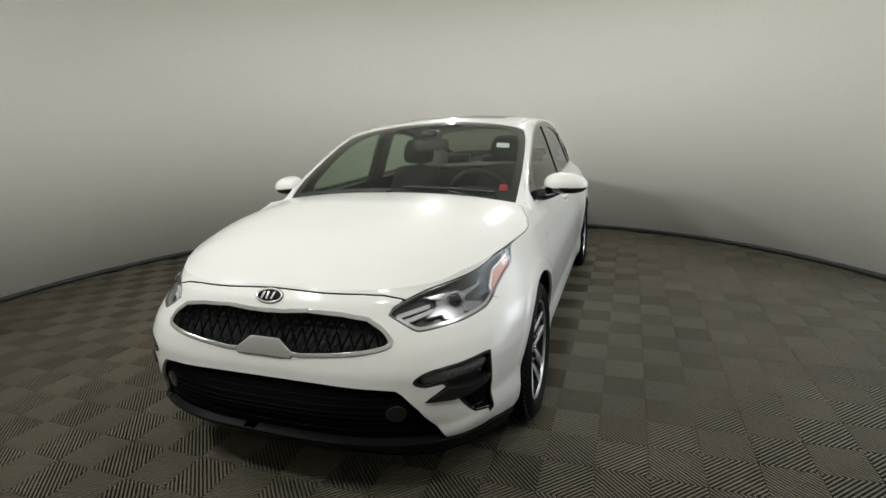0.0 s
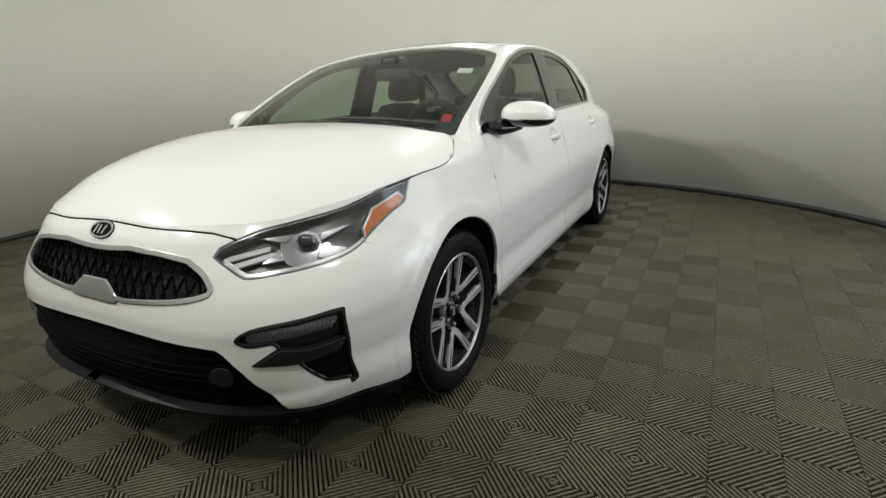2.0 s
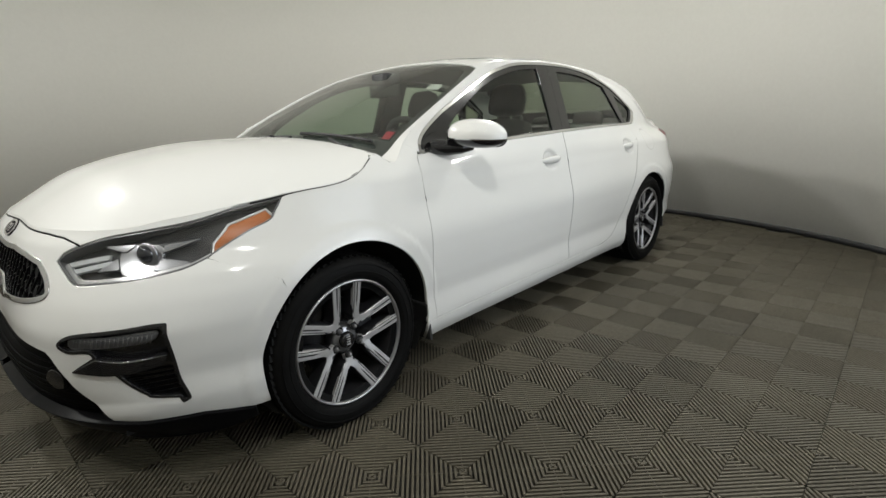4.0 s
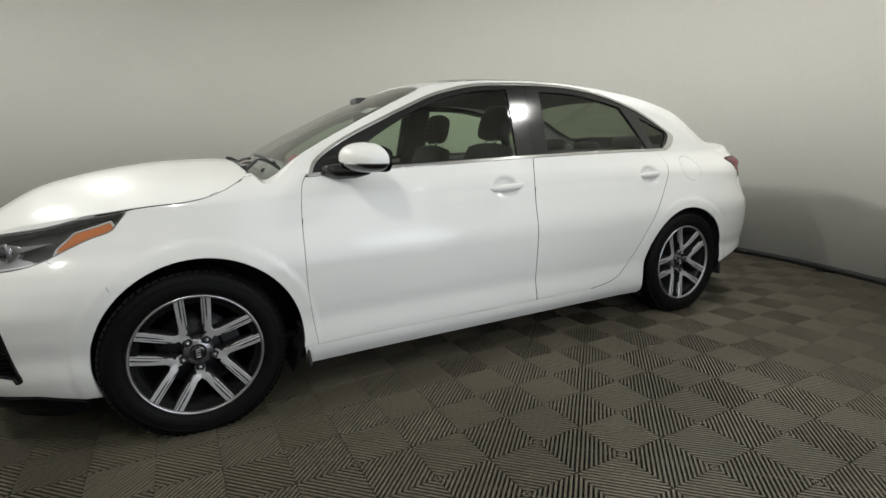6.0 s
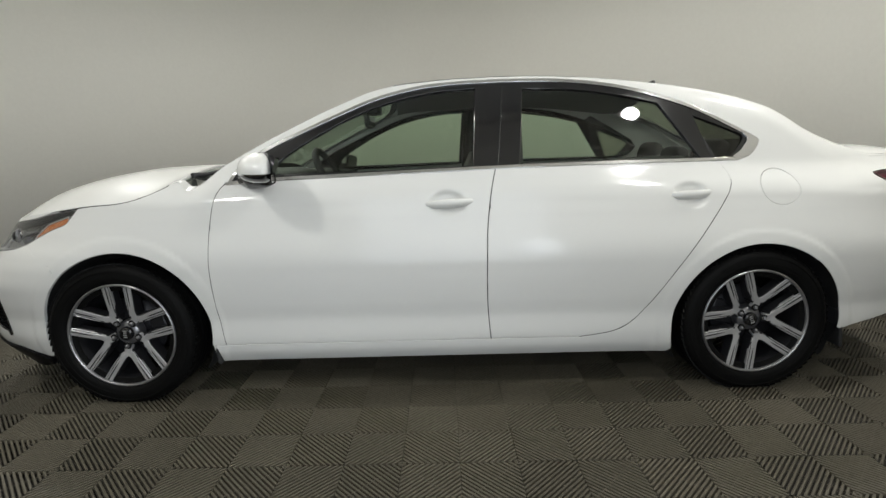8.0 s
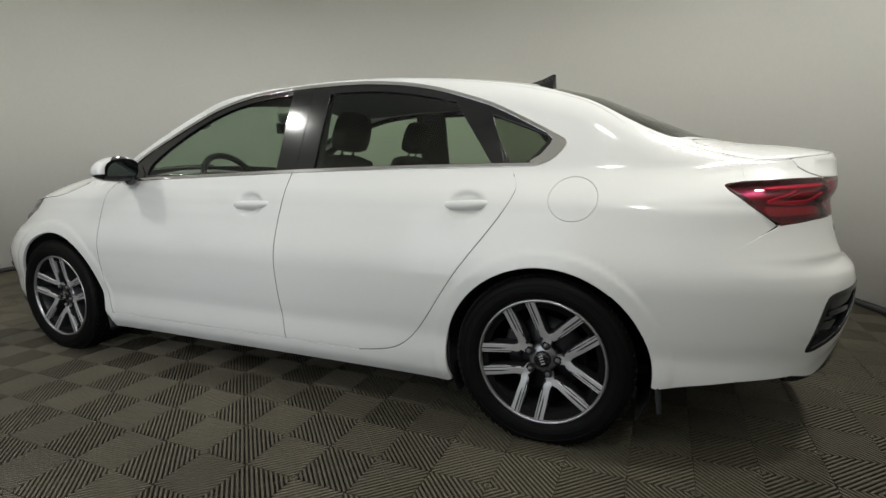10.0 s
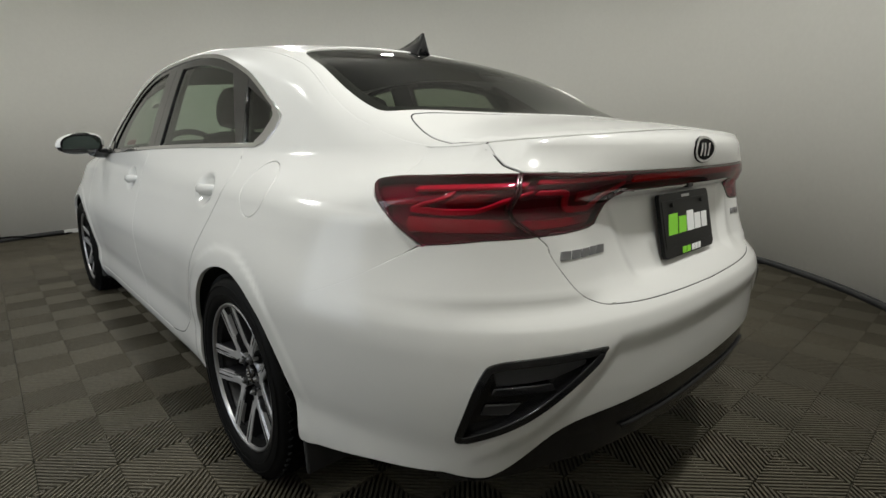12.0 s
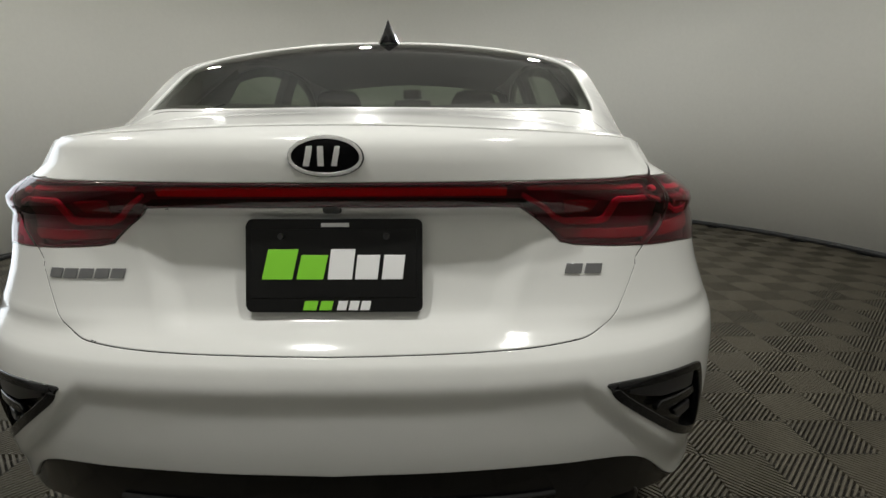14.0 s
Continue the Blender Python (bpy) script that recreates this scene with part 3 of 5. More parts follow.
# the hall's daylight, coming in through the doorway
mid = radians((OPENING[0] + OPENING[1]) / 2)
data = bpy.data.lights.new("doorway_daylight", "AREA")
data.shape, data.size, data.size_y, data.energy, data.color = "RECTANGLE", 1.9, 2.45, DOORWAY_POWER, DAYLIGHT_COLOUR
ob = new("doorway_daylight", data)
ob.matrix_basis = look((BOOTH[0] + (BOOTH_R + .04) * math.cos(mid), BOOTH[1] + (BOOTH_R + .04) * math.sin(mid), 1.30), (BOOTH[0], BOOTH[1], 1.25))

# a slack black cable at the foot of the wall
cable = thing("floor_cable", "slack black cable lying along the foot of the wall", "cable")
bm = bmesh.new()
line = []
for k in range(25):
    a, u = radians(31 - k * .75), k / 24
    r = BOOTH_R - .030 - .02 * math.sin(u * 9)
    line.append((BOOTH[0] + r * math.cos(a), BOOTH[1] + r * math.sin(a), .010 + .040 * max(0, math.sin((u - .25) * 7)) * (u < .7)))
tube(bm, line, .008, 8)
part("sheath", bm, RUBBER, cable)
# bright metal threshold strip on the skirting
bm = bmesh.new()
n = 10
rows = []
for k in range(n + 1):
    a = radians(2 + 12 * k / n)
    rows.append([bm.verts.new((BOOTH[0] + r * math.cos(a), BOOTH[1] + r * math.sin(a), z)) for r, z in ((BOOTH_R - .0145, .004), (BOOTH_R - .024, .004), (BOOTH_R - .024, .040), (BOOTH_R - .0145, .048))])
for p, q in zip(rows, rows[1:]):
    for k in range(4):
        bm.faces.new((p[k], p[(k + 1) % 4], q[(k + 1) % 4], q[k]))
bm.faces.new(rows[0])
bm.faces.new(rows[-1][::-1])
bmesh.ops.recalc_face_normals(bm, faces=bm.faces[:])
structure("trim_strip", bm, WHITE_STICKER, "bright strip on the skirting at the wall's foot")
# ---- the car: outlines of its panels (x, z on the flank; run, z on nose and tail; x, y on top) ----
car = thing("car", "pearl white four-door sedan parked on grey rib tiles", "car")
SEAM = 0.0042


def circle(cx, cz, r, a0=0.0, a1=360.0, n=40, rz=None):
    return [(cx + r * math.cos(radians(a)), cz + (rz or r) * math.sin(radians(a))) for a in np.linspace(a0, a1, n, endpoint=a1 - a0 < 359)]


def edge_line(xs):
    return [(x, z) for x, z in zip(xs, edge_z(np.array(xs)))]


def roof_line(xs):
    z = edge_z(np.array(xs))
    return [(x, float(y)) for x, y in zip(xs, side_y(np.array(xs), z))]


def end_line(runs, end):
    z = cap_edge(np.array(runs), end)
    cx, cy, _ = cap_point(np.interp(np.abs(np.array(runs)), _arc[end], _f), z, end)
    return list(zip(runs, z)), list(zip(cx, cy * np.sign(runs)))


FRONT_ARCH, REAR_ARCH = (1.322, .327, .358), (-1.350, .305, .363)
SEAM_A = curve((.893, .950), (.922, .894), (.940, .737), (.940, .508), (.912, .270))
SEAM_B = curve((-.250, .992), (-.228, .896), (-.207, .717), (-.206, .450), (-.221, .270))
SEAM_C = curve((-1.205, 1.003), (-1.235, .950), (-1.230, .900), (-1.172, .806), (-1.030, .618), (-.900, .425), (-.820, .335), (-.735, .292), (-.60, .270))
BELT = curve((.880, .947), (.650, .961), (.314, .972), (-.250, .990), (-.756, 1.000), (-1.205, 1.003), (-1.285, 1.003))
WINDOW_TOP = curve((-1.285, 1.003), (-1.340, 1.021), (-1.380, 1.056), (-1.393, 1.088), (-1.365, 1.110), (-1.284, 1.154), (-1.180, 1.208), (-1.066, 1.257), (-.832, 1.326),
                   (-.580, 1.361), (-.300, 1.367), (-.050, 1.357), (.100, 1.337), (.261, 1.296), (.400, 1.240), (.553, 1.173), (.715, 1.098), (.838, 1.018), (.880, .947))
DAYLIGHT = BELT + WINDOW_TOP[1:-1]
HEADLIGHT_LOW = curve((.462, .720), (.489, .701), (.542, .669), (.572, .663), (.639, .668), (.717, .675), (.794, .689), (.832, .710))
HEADLIGHT_BACK = curve((1.763, .710), (1.647, .765), (1.571, .792), (1.544, .819), (1.512, .858))
BUMPER_SEAM = [(1.763, .710), (1.700, .678), (1.596, .625), (1.575, .582)]
LAMP_TIP = curve((-2.012, .814), (-1.960, .858), (-1.905, .905), (-1.880, .930), (-1.888, .942), (-1.93, .949))
TAIL_SEAM = curve((-1.578, .590), (-1.600, .624), (-1.678, .643), (-1.815, .697), (-1.916, .747), (-2.012, .814))


def cut_between(line, x0, x1):
    return [p for p in line if min(x0, x1) <= p[0] <= max(x0, x1)]


def arch(spec, a0, a1):
    return circle(*spec, a0, a1, 36)


def clip_poly(poly, a, b, keep):
    """Keeps the part of a polygon on one side of the line through a and b."""
    out, d = [], (b[0] - a[0], b[1] - a[1])
    side = [((p[0] - a[0]) * d[1] - (p[1] - a[1]) * d[0]) * keep for p in poly]
    for i, p in enumerate(poly):
        q, s0, s1 = poly[(i + 1) % len(poly)], side[i], side[(i + 1) % len(poly)]
        if s0 >= 0:
            out.append(tuple(p))
        if s0 * s1 < 0:
            u = s0 / (s0 - s1)
            out.append((p[0] + (q[0] - p[0]) * u, p[1] + (q[1] - p[1]) * u))
    return out


# -- doors and flanks --
front_door_line = SEAM_A + [(.6, .270), (.2, .270), (-.1, .270)] + SEAM_B[::-1] + cut_between(BELT, -.24, .88)[::-1]
rear_door_line = SEAM_B + [(-.4, .270)] + SEAM_C[::-1] + cut_between(BELT, -1.19, -.26)[::-1]
fender_line = (SEAM_A[::-1] + [(.885, .962)] + edge_line(np.arange(.94, 1.505, .03)) + HEADLIGHT_BACK[::-1] + [(x + .0005, z - .0012) for x, z in BUMPER_SEAM[1:-1]] + [(BUMPER_SEAM[-1][0] + .004, BUMPER_SEAM[-1][1] - .007)]
               + arch(FRONT_ARCH, 45, 189))
uniside_line = ([(.962, .2665), (.60, .2665), (.2, .2665), (-.3, .2665)] + [(x - .001, z - .0035) for x, z in SEAM_C[::-1]] + WINDOW_TOP[1:-1]
                + [(.885, .962)] + edge_line(list(np.arange(.94, -1.91, -.03)) + [-1.93]) + LAMP_TIP[::-1] + TAIL_SEAM[::-1] + arch(REAR_ARCH, 128, -17)
                + [(-.985, .188), (.955, .188)])
PANE_FRONT = curve((.690, .985, 0), (.668, 1.038), (.566, 1.110), (.395, 1.203), (.252, 1.262), (.107, 1.302), (-.037, 1.325), (-.178, 1.334, 0), (-.158, 1.002, 0), (.3, .990))
GLASS_REAR_DOOR = curve((-.378, 1.328, 0), (-.587, 1.322), (-.780, 1.297), (-.965, 1.256, 0), (-1.135, 1.016, 0), (-.75, 1.013), (-.352, 1.005, 0))
GLASS_QUARTER = curve((-1.100, 1.205, 0), (-1.300, 1.126), (-1.328, 1.106), (-1.322, 1.082), (-1.275, 1.030), (-1.255, 1.018, 0), (-1.195, 1.018, 0))
for mir in (False, True):
    fd = panel("front_door", side_map, front_door_line, PAINT, car, gap=SEAM, mirror=mir, step=.011)
    rd = panel("rear_door", side_map, rear_door_line, PAINT, car, gap=SEAM, mirror=mir, step=.011)
    panel("front_fender", side_map, fender_line, PAINT, car, gap=SEAM * .4, mirror=mir, step=.016)
    us = panel("body_side", side_map, uniside_line, PAINT, car, mirror=mir, step=.016, holes=[circle(-1.437, .892, .0845, rz=.0765)])
    panel("fuel_flap", side_map, circle(-1.437, .892, .0785, rz=.0705), PAINT, us, mirror=mir, step=.02)
    # window surrounds
    panel("window_trim", side_map, DAYLIGHT, CHROME, car, holes=[inset(DAYLIGHT, .011)], lift=.002, step=.02, mirror=mir, label="bright chrome strip round the side windows", edge=.002)
    panel("quarter_trim", side_map, [(-1.285, 1.006), (-1.340, 1.023), (-1.378, 1.057), (-1.390, 1.088), (-1.364, 1.108), (-1.322, 1.131), (-1.330, 1.112), (-1.346, 1.098), (-1.340, 1.080), (-1.308, 1.042), (-1.272, 1.020)], CHROME, car, lift=.0035, step=.02, mirror=mir, edge=.002)
    inner = inset(DAYLIGHT, .009)
    split, back = [(-.300, 1.40), (-.257, .95)], [(-1.040, 1.40), (-1.205, .95)]
    a, b = split
    c, d = back
    front_cell = clip_poly(inner, a, b, -1)
    rest = clip_poly(inner, a, b, 1)
    rear_cell = clip_poly(rest, c, d, -1)
    quarter_cell = clip_poly(rest, c, d, 1)
    for owner, cell, pane, mat in ((fd, front_cell, PANE_FRONT, GLASS), (rd, rear_cell, GLASS_REAR_DOOR, GLASS), (us, quarter_cell, GLASS_QUARTER, GLASS_REAR)):
        panel("window_frame", side_map, cell, BLACK_GLOSS, owner, holes=[pane], lift=-.003, step=.025, mirror=mir, gap=.002, label="black window frame", depth=.02)
        g = panel("window_glass", side_map, inset(pane, -.006), mat, owner, lift=-.010, step=.05, depth=0, mirror=mir, label="green-tinted side window glass")
        g.visible_shadow = False

# -- nose --
runs = np.concatenate([np.arange(0, .50, .04), [.511]])
nose_top, hood_front = end_line(runs, 1)
HOOD_SEAM = [(0, .791), (.120, .788), (.200, .785), (.280, .784), (.360, .783), (.440, .777), (.506, .762)]
HEADLIGHT_TOP = curve((.506, .762), (.566, .784), (.632, .796), (.705, .808), (.749, .818), (.811, .840))
HEADLIGHT_NOSE = [(.475, .744)] + HEADLIGHT_LOW
GRILLE = [(0, .722), (.065, .724), (.170, .733), (.301, .727), (.393, .713)] + curve((.393, .713), (.440, .682), (.466, .655), (.474, .640), (.462, .625), (.400, .609), (.304, .595), (.149, .578))[1:] + [(.108, .580), (.082, .566), (0, .566)]
INTAKE = [(0, .487), (.233, .489), (.443, .485), (.505, .481), (.529, .465), (.592, .399), (.643, .320), (.684, .253)]
LIP = [(.684, .253), (.756, .240), (.899, .234), (1.032, .206)]
FOG = curve((.565, .508), (.588, .532), (.640, .547), (.750, .556), (.841, .561), (.867, .545), (.890, .440), (.902, .316), (.892, .295), (.877, .290, 0), (.874, .310, 0), (.810, .326),
            (.796, .341), (.736, .420, 0), (.625, .428), (.620, .437), (.681, .479, 0), (.665, .494), (.603, .491), closed=True)
arch_front = [(cap_s(x, z, 1), z) for x, z in arch(FRONT_ARCH, 45, -20)]
bumper_half = (HOOD_SEAM + HEADLIGHT_NOSE + [(cap_s(x, z, 1), z) for x, z in BUMPER_SEAM[1:-1]] + arch_front
               + [(1.085, .205)] + LIP[::-1] + INTAKE[::-1][1:])
fb = panel("front_bumper", nose_map, twin(bumper_half), PAINT, car, holes=[twin(GRILLE), FOG, flip(FOG)[::-1]], gap=.0018, step=.016)

# -- hood --
hood_side = [(x, y + (.004 if x > 1.64 else 0)) for x, y in roof_line(np.arange(1.97, 1.13, -.03))]
front = [(x + .005, y) for x, y in hood_front if x > 1.985]
hood_half = front + hood_side + [(1.100, .70), (1.110, .5), (1.125, .25), (1.130, 0)]
hood = panel("hood", top_map, twin_top(hood_half), PAINT, car, gap=.004)
# the hood's rolled front edge, down to the bumper and the headlights
edge_runs = np.concatenate([np.arange(0, .80, .04), [.815]])
rolled = [(a, z + .001) for a, z in zip(edge_runs, cap_edge(edge_runs, 1))]
panel("hood_front_edge", nose_map, twin(rolled + [tuple(p) for p in HEADLIGHT_TOP[::-1][:-1]] + [(a, z + .0055) for a, z in HOOD_SEAM[::-1]]), PAINT, hood, step=.02, edge=.002)

# -- roof, windscreen, rear window, boot lid --
WIND = curve((1.04, .690), (.860, .692), (.670, .676), (.470, .650), (.352, .622), (.300, .590), (.255, .48), (.215, .25), (.205, 0))
REAR_WIN = curve((-1.180, 0), (-1.195, .30), (-1.230, .47), (-1.290, .545), (-1.380, .585), (-1.500, .600), (-1.620, .604), (-1.700, .598), (-1.748, .580), (-1.790, .508), (-1.850, .395), (-1.890, .280), (-1.915, .150), (-1.925, 0))
LID = curve((-1.935, 0), (-1.923, .160), (-1.900, .288), (-1.858, .402), (-1.802, .512), (-1.800, .550), (-1.858, .575), (-1.912, .588), (-1.970, .596), (-2.020, .602), (-2.048, .607))
tail_runs = np.concatenate([np.arange(0, .92, .04), [.945]])
tail_top, lid_back = end_line(tail_runs, -1)
shoulder_runs = np.linspace(.945, cap_s(-1.93, float(edge_z(-1.93)[0]), -1), 10)
shoulder_top, shoulder_back = end_line(shoulder_runs, -1)
shoulder_top = shoulder_top[:-1] + [(shoulder_top[-1][0] + .012, shoulder_top[-1][1] - .001)]
LID = [tuple(p) for p in LID if p[0] > lid_back[-1][0] + .075] + [tuple(lid_back[-1])]
roof_half = ([(1.03, .694)] + WIND[1:])[::-1] + [(1.115, .700)] + roof_line(np.arange(1.115, -1.92, -.03)) + shoulder_back[::-1] + [tuple(p) for p in LID[::-1]]
panel("roof", top_map, twin_top(roof_half), PAINT, car, holes=[twin_top([(x, y) for x, y in REAR_WIN])], label="white roof with pillars and rear shoulders")
g = panel("windscreen", top_map, twin_top([(1.10, 0), (1.10, .3), (1.09, .69)] + [tuple(p) for p in WIND]), GLASS_FRONT, car, lift=-.006, depth=0, step=.06, label="green-tinted windscreen glass")
g.visible_shadow = False
panel("windscreen_border", top_map, twin_top([(p[0] + .004, p[1] + .004) for p in WIND[::-1]] + [(1.05, .70)] + [(1.08, .4), (1.09, 0)]), BLACK, car, lift=-.008,
      holes=[twin_top([(.255, 0), (.263, .24), (.300, .465), (.35, .560), (.47, .607), (.67, .634), (.86, .650), (.945, .650), (.958, .3), (.962, 0)])], depth=.004, label="black ceramic border of the windscreen")
g = panel("rear_window", top_map, twin_top([tuple(p) for p in REAR_WIN]), GLASS_REAR, car, lift=-.005, depth=0, step=.06, label="dark tinted rear window")
g.visible_shadow = False
panel("rear_window_border", top_map, inset(twin_top([tuple(p) for p in REAR_WIN]), -.003), BLACK, car, lift=-.008, holes=[inset(twin_top([tuple(p) for p in REAR_WIN]), .035)], depth=.003, label="black ceramic border of the rear window")
lid = panel("boot_lid", top_map, twin_top(lid_back + [tuple(p) for p in LID[::-1]]), PAINT, car, gap=.0078)
TRUNK = curve((.745, .957), (.565, .830), (.541, .793), (.518, .754), (.490, .714), (.448, .690), (.394, .682), (.280, .677), (0, .673))
LENS_LOW = [(0, .908), (.300, .908), (.352, .906), (.378, .870), (.400, .842), (.425, .837)]
panel("boot_lid_lip", tail_map, twin(tail_top + [(.905, .988), (.850, .970), (.772, .957), (.611, .954), (.395, .953), (.200, .952), (0, .952)]), PAINT, lid, gap=.003, label="upright lip of the boot lid")
panel("boot_lid_face", tail_map, twin(LENS_LOW + [tuple(p) for p in TRUNK if p[1] < .832]), PAINT, lid, gap=.0025, step=.010, label="upright rear face of the boot lid")
LAMP_OUT = [(cap_s(x, z, -1), z) for x, z in LAMP_TIP]
for mir in (False, True):
    panel("rear_shoulder", tail_map, shoulder_top + [(LAMP_OUT[-1][0] + .012, .949), (.911, .956), (.772, .957), (.850, .970), (.905, .988)], PAINT, car, mirror=mir, lift=-.0012)
REFLECTOR = curve((.801, .429), (.769, .512), (.737, .574), (.711, .597), (.634, .606), (.486, .610), (.478, .602), (.510, .567), (.652, .476), (.754, .428), (.790, .417), closed=True)
BUMPER_LOW = curve((.825, .327), (.743, .318), (.694, .338), (.564, .440), (.381, .463), (.144, .462), (0, .458))
rear_bumper_half = (TRUNK[::-1][:-7] + [(.565, .830), (.673, .826), (.793, .814)] + [(cap_s(x, z, -1), z) for x, z in TAIL_SEAM[::-1]]
                    + [(cap_s(x, z, -1), z) for x, z in arch(REAR_ARCH, 128, 186)] + [(cap_s(x, z, -1), z) for x, z in ((-1.722, .262), (-1.813, .283), (-1.940, .308))] + BUMPER_LOW)
panel("rear_bumper", tail_map, twin(rear_bumper_half), PAINT, car, holes=[REFLECTOR, flip(REFLECTOR)[::-1]], gap=.0018, step=.010, depth=.006)
# ---- lamps, grille and trim ----
def surf_line(surf, pts, lift=0.0, step=.02, mirror=False):
    """3D points of a line drawn on a skin surface, lifted off it."""
    out = []
    pts = [np.array(p[:2], float) for p in pts]
    flat = []
    pts = [pts[0]] + [b for a, b in zip(pts, pts[1:]) if np.hypot(*(b - a)) > .002]
    for a, b in zip(pts, pts[1:]):
        n = max(1, int(np.hypot(*(b - a)) / step))
        flat += [a + (b - a) * i / n for i in range(n)]
    flat.append(pts[-1])
    f = np.array(flat)
    p = surf(f[:, 0], f[:, 1])
    e = .004
    n = np.cross(surf(f[:, 0] + e, f[:, 1]) - surf(f[:, 0] - e, f[:, 1]), surf(f[:, 0], f[:, 1] + e) - surf(f[:, 0], f[:, 1] - e))
    n /= np.linalg.norm(n, axis=1)[:, None]
    if ((p - np.array([np.clip(p[:, 0].mean(), -1.6, 1.4), 0, .6])) * n).sum() < 0:
        n = -n
    p = p + n * lift
    return [tuple(q) for q in (p * (1, -1, 1) if mirror else p)]


def ribbon(pts, wide):
    """A polygon of the given width round an open line."""
    p = np.array([q[:2] for q in pts], float)
    d = np.gradient(p, axis=0)
    n = np.stack([-d[:, 1], d[:, 0]], -1) / np.hypot(*d.T)[:, None]
    return list(p + n * wide / 2) + list((p - n * wide / 2)[::-1])


# -- dark strips, as rubber seals and painted shade, in the gaps of the hood and the boot lid --
for sgn in (1, -1):
    for owner, surf, line in ((hood, nose_map, [(sgn * a, z + .0034) for a, z in HOOD_SEAM]),
                              (hood, top_map, [(x, sgn * (y + .002)) for x, y in hood_side if x < 1.62]),
                              (lid, tail_map, [(sgn * a, z) for a, z in TRUNK if z < .832]),
                              (lid, tail_map, [(sgn * a, z) for a, z in ((.945, 1.0), (.905, .988), (.850, .970), (.772, .957))]),
                              (lid, top_map, [(x, sgn * y) for x, y in [(p[0] - .0028, p[1] - .0028 * (p[1] > .53)) for p in LID] if y > .15])):
        bm = bmesh.new()
        tube(bm, surf_line(surf, line, -.0035, step=.03), .0032 if owner is lid else .0030, 6)
        part("rubber_seal", bm, DARK, owner, "thin black strip as the shade in a panel gap")
# near-black strips standing in for the shade in door and bumper seams
for mir in (False, True):
    for line, thick in ((SEAM_A, .0020), (SEAM_B, .0020), (SEAM_C, .0020), (BUMPER_SEAM[:-1], .0022), (TAIL_SEAM[6:], .0020)):
        bm = bmesh.new()
        tube(bm, surf_line(side_map, line, -.0026, step=.011, mirror=mir), thick, 6)
        part("rubber_seal", bm, DARK, car, "thin black strip as the shade in a panel gap")

# -- headlights --
head_runs = np.arange(.935, .50, -.03)
HEAD = (HEADLIGHT_LOW + [(cap_s(x, z, 1), z) for x, z in HEADLIGHT_BACK[1:-1]] + [(a, z - .004) for a, z in zip((.930, .880), cap_edge((.930, .880), 1))] + [(p[0], p[1] - .003) for p in HEADLIGHT_TOP[::-1]] + [(.478, .744)])
AMBER_LINE = [(.897, .828), (.822, .795), (.821, .748), (.838, .716), (.856, .750), (.925, .804)]
for mir in (False, True):
    hl = panel("headlight", nose_map, HEAD, LAMP_BACK, car, lift=-.040, depth=0, mirror=mir, gap=.002, label="dark-backed headlight under a clear cover")
    panel("bezel", nose_map, HEAD, LAMP_GREY, hl, holes=[inset(HEAD, .006)], lift=-.002, depth=.04, mirror=mir, gap=.0025, step=.02, edge=.001)
    low = [(a, z + .013) for a, z in HEADLIGHT_LOW[6:]]
    panel("lower_trim", nose_map, ribbon(low, .007), SILVER, hl, lift=-.012, mirror=mir, step=.02, label="silver strip along the lower edge")
    for bar in (((.492, .716), (.545, .727), (.600, .736)), ((.512, .700), (.560, .711), (.612, .722))):
        panel("light_bar", nose_map, ribbon(curve(*bar), .0085), GUIDE_WHITE, hl, lift=-.018, mirror=mir, step=.015, depth=.012, label="bright daytime light bar")
    panel("projector_shroud", nose_map, curve((.626, .739), (.632, .762), (.665, .766), (.700, .760), (.722, .736), (.722, .700), (.695, .692), (.652, .699), closed=True), LAMP_CHROME, hl, lift=-.022, mirror=mir, step=.015, depth=.02)
    for wing in (((.572, .766), (.645, .766), (.634, .748)), ((.588, .704), (.624, .732), (.638, .708)), ((.778, .769), (.714, .758), (.722, .740)), ((.726, .726), (.788, .713), (.784, .695), (.722, .702))):
        panel("shroud_wing", nose_map, wing, LAMP_CHROME, hl, lift=-.018, mirror=mir, step=.015, depth=.012)
    c = surf_line(nose_map, [(.688, .738), (.689, .738)], -.012, mirror=mir)[0]
    for nm, r, mat, off in (("projector_ring", .033, LAMP_CHROME, .004), ("projector_lens", .027, LENS_DARK, 0)):
        bm = bmesh.new()
        bmesh.ops.create_uvsphere(bm, u_segments=24, v_segments=14, radius=r)
        for v in bm.verts:
            v.co.x = v.co.x * (.35 if nm == "projector_ring" else .8)
        for f in bm.faces:
            f.smooth = True
        bmesh.ops.transform(bm, matrix=Matrix.Translation((c[0] - off, c[1], c[2])) @ Matrix.Rotation(radians(-30 if mir else 30), 4, "Z"), verts=bm.verts[:])
        part(nm, bm, mat, hl)
    panel("side_reflector", nose_map, AMBER_LINE, AMBER, hl, lift=-.012, mirror=mir, step=.015, label="amber side reflector")
    panel("reflector_rim", nose_map, inset(AMBER_LINE, -.0022), SILVER, hl, holes=[AMBER_LINE], lift=-.010, mirror=mir, step=.015, depth=.01)
    g = panel("cover", nose_map, HEAD, CLEAR, hl, lift=-.001, depth=0, mirror=mir, gap=.003, label="clear headlight cover")
    g.visible_shadow = False

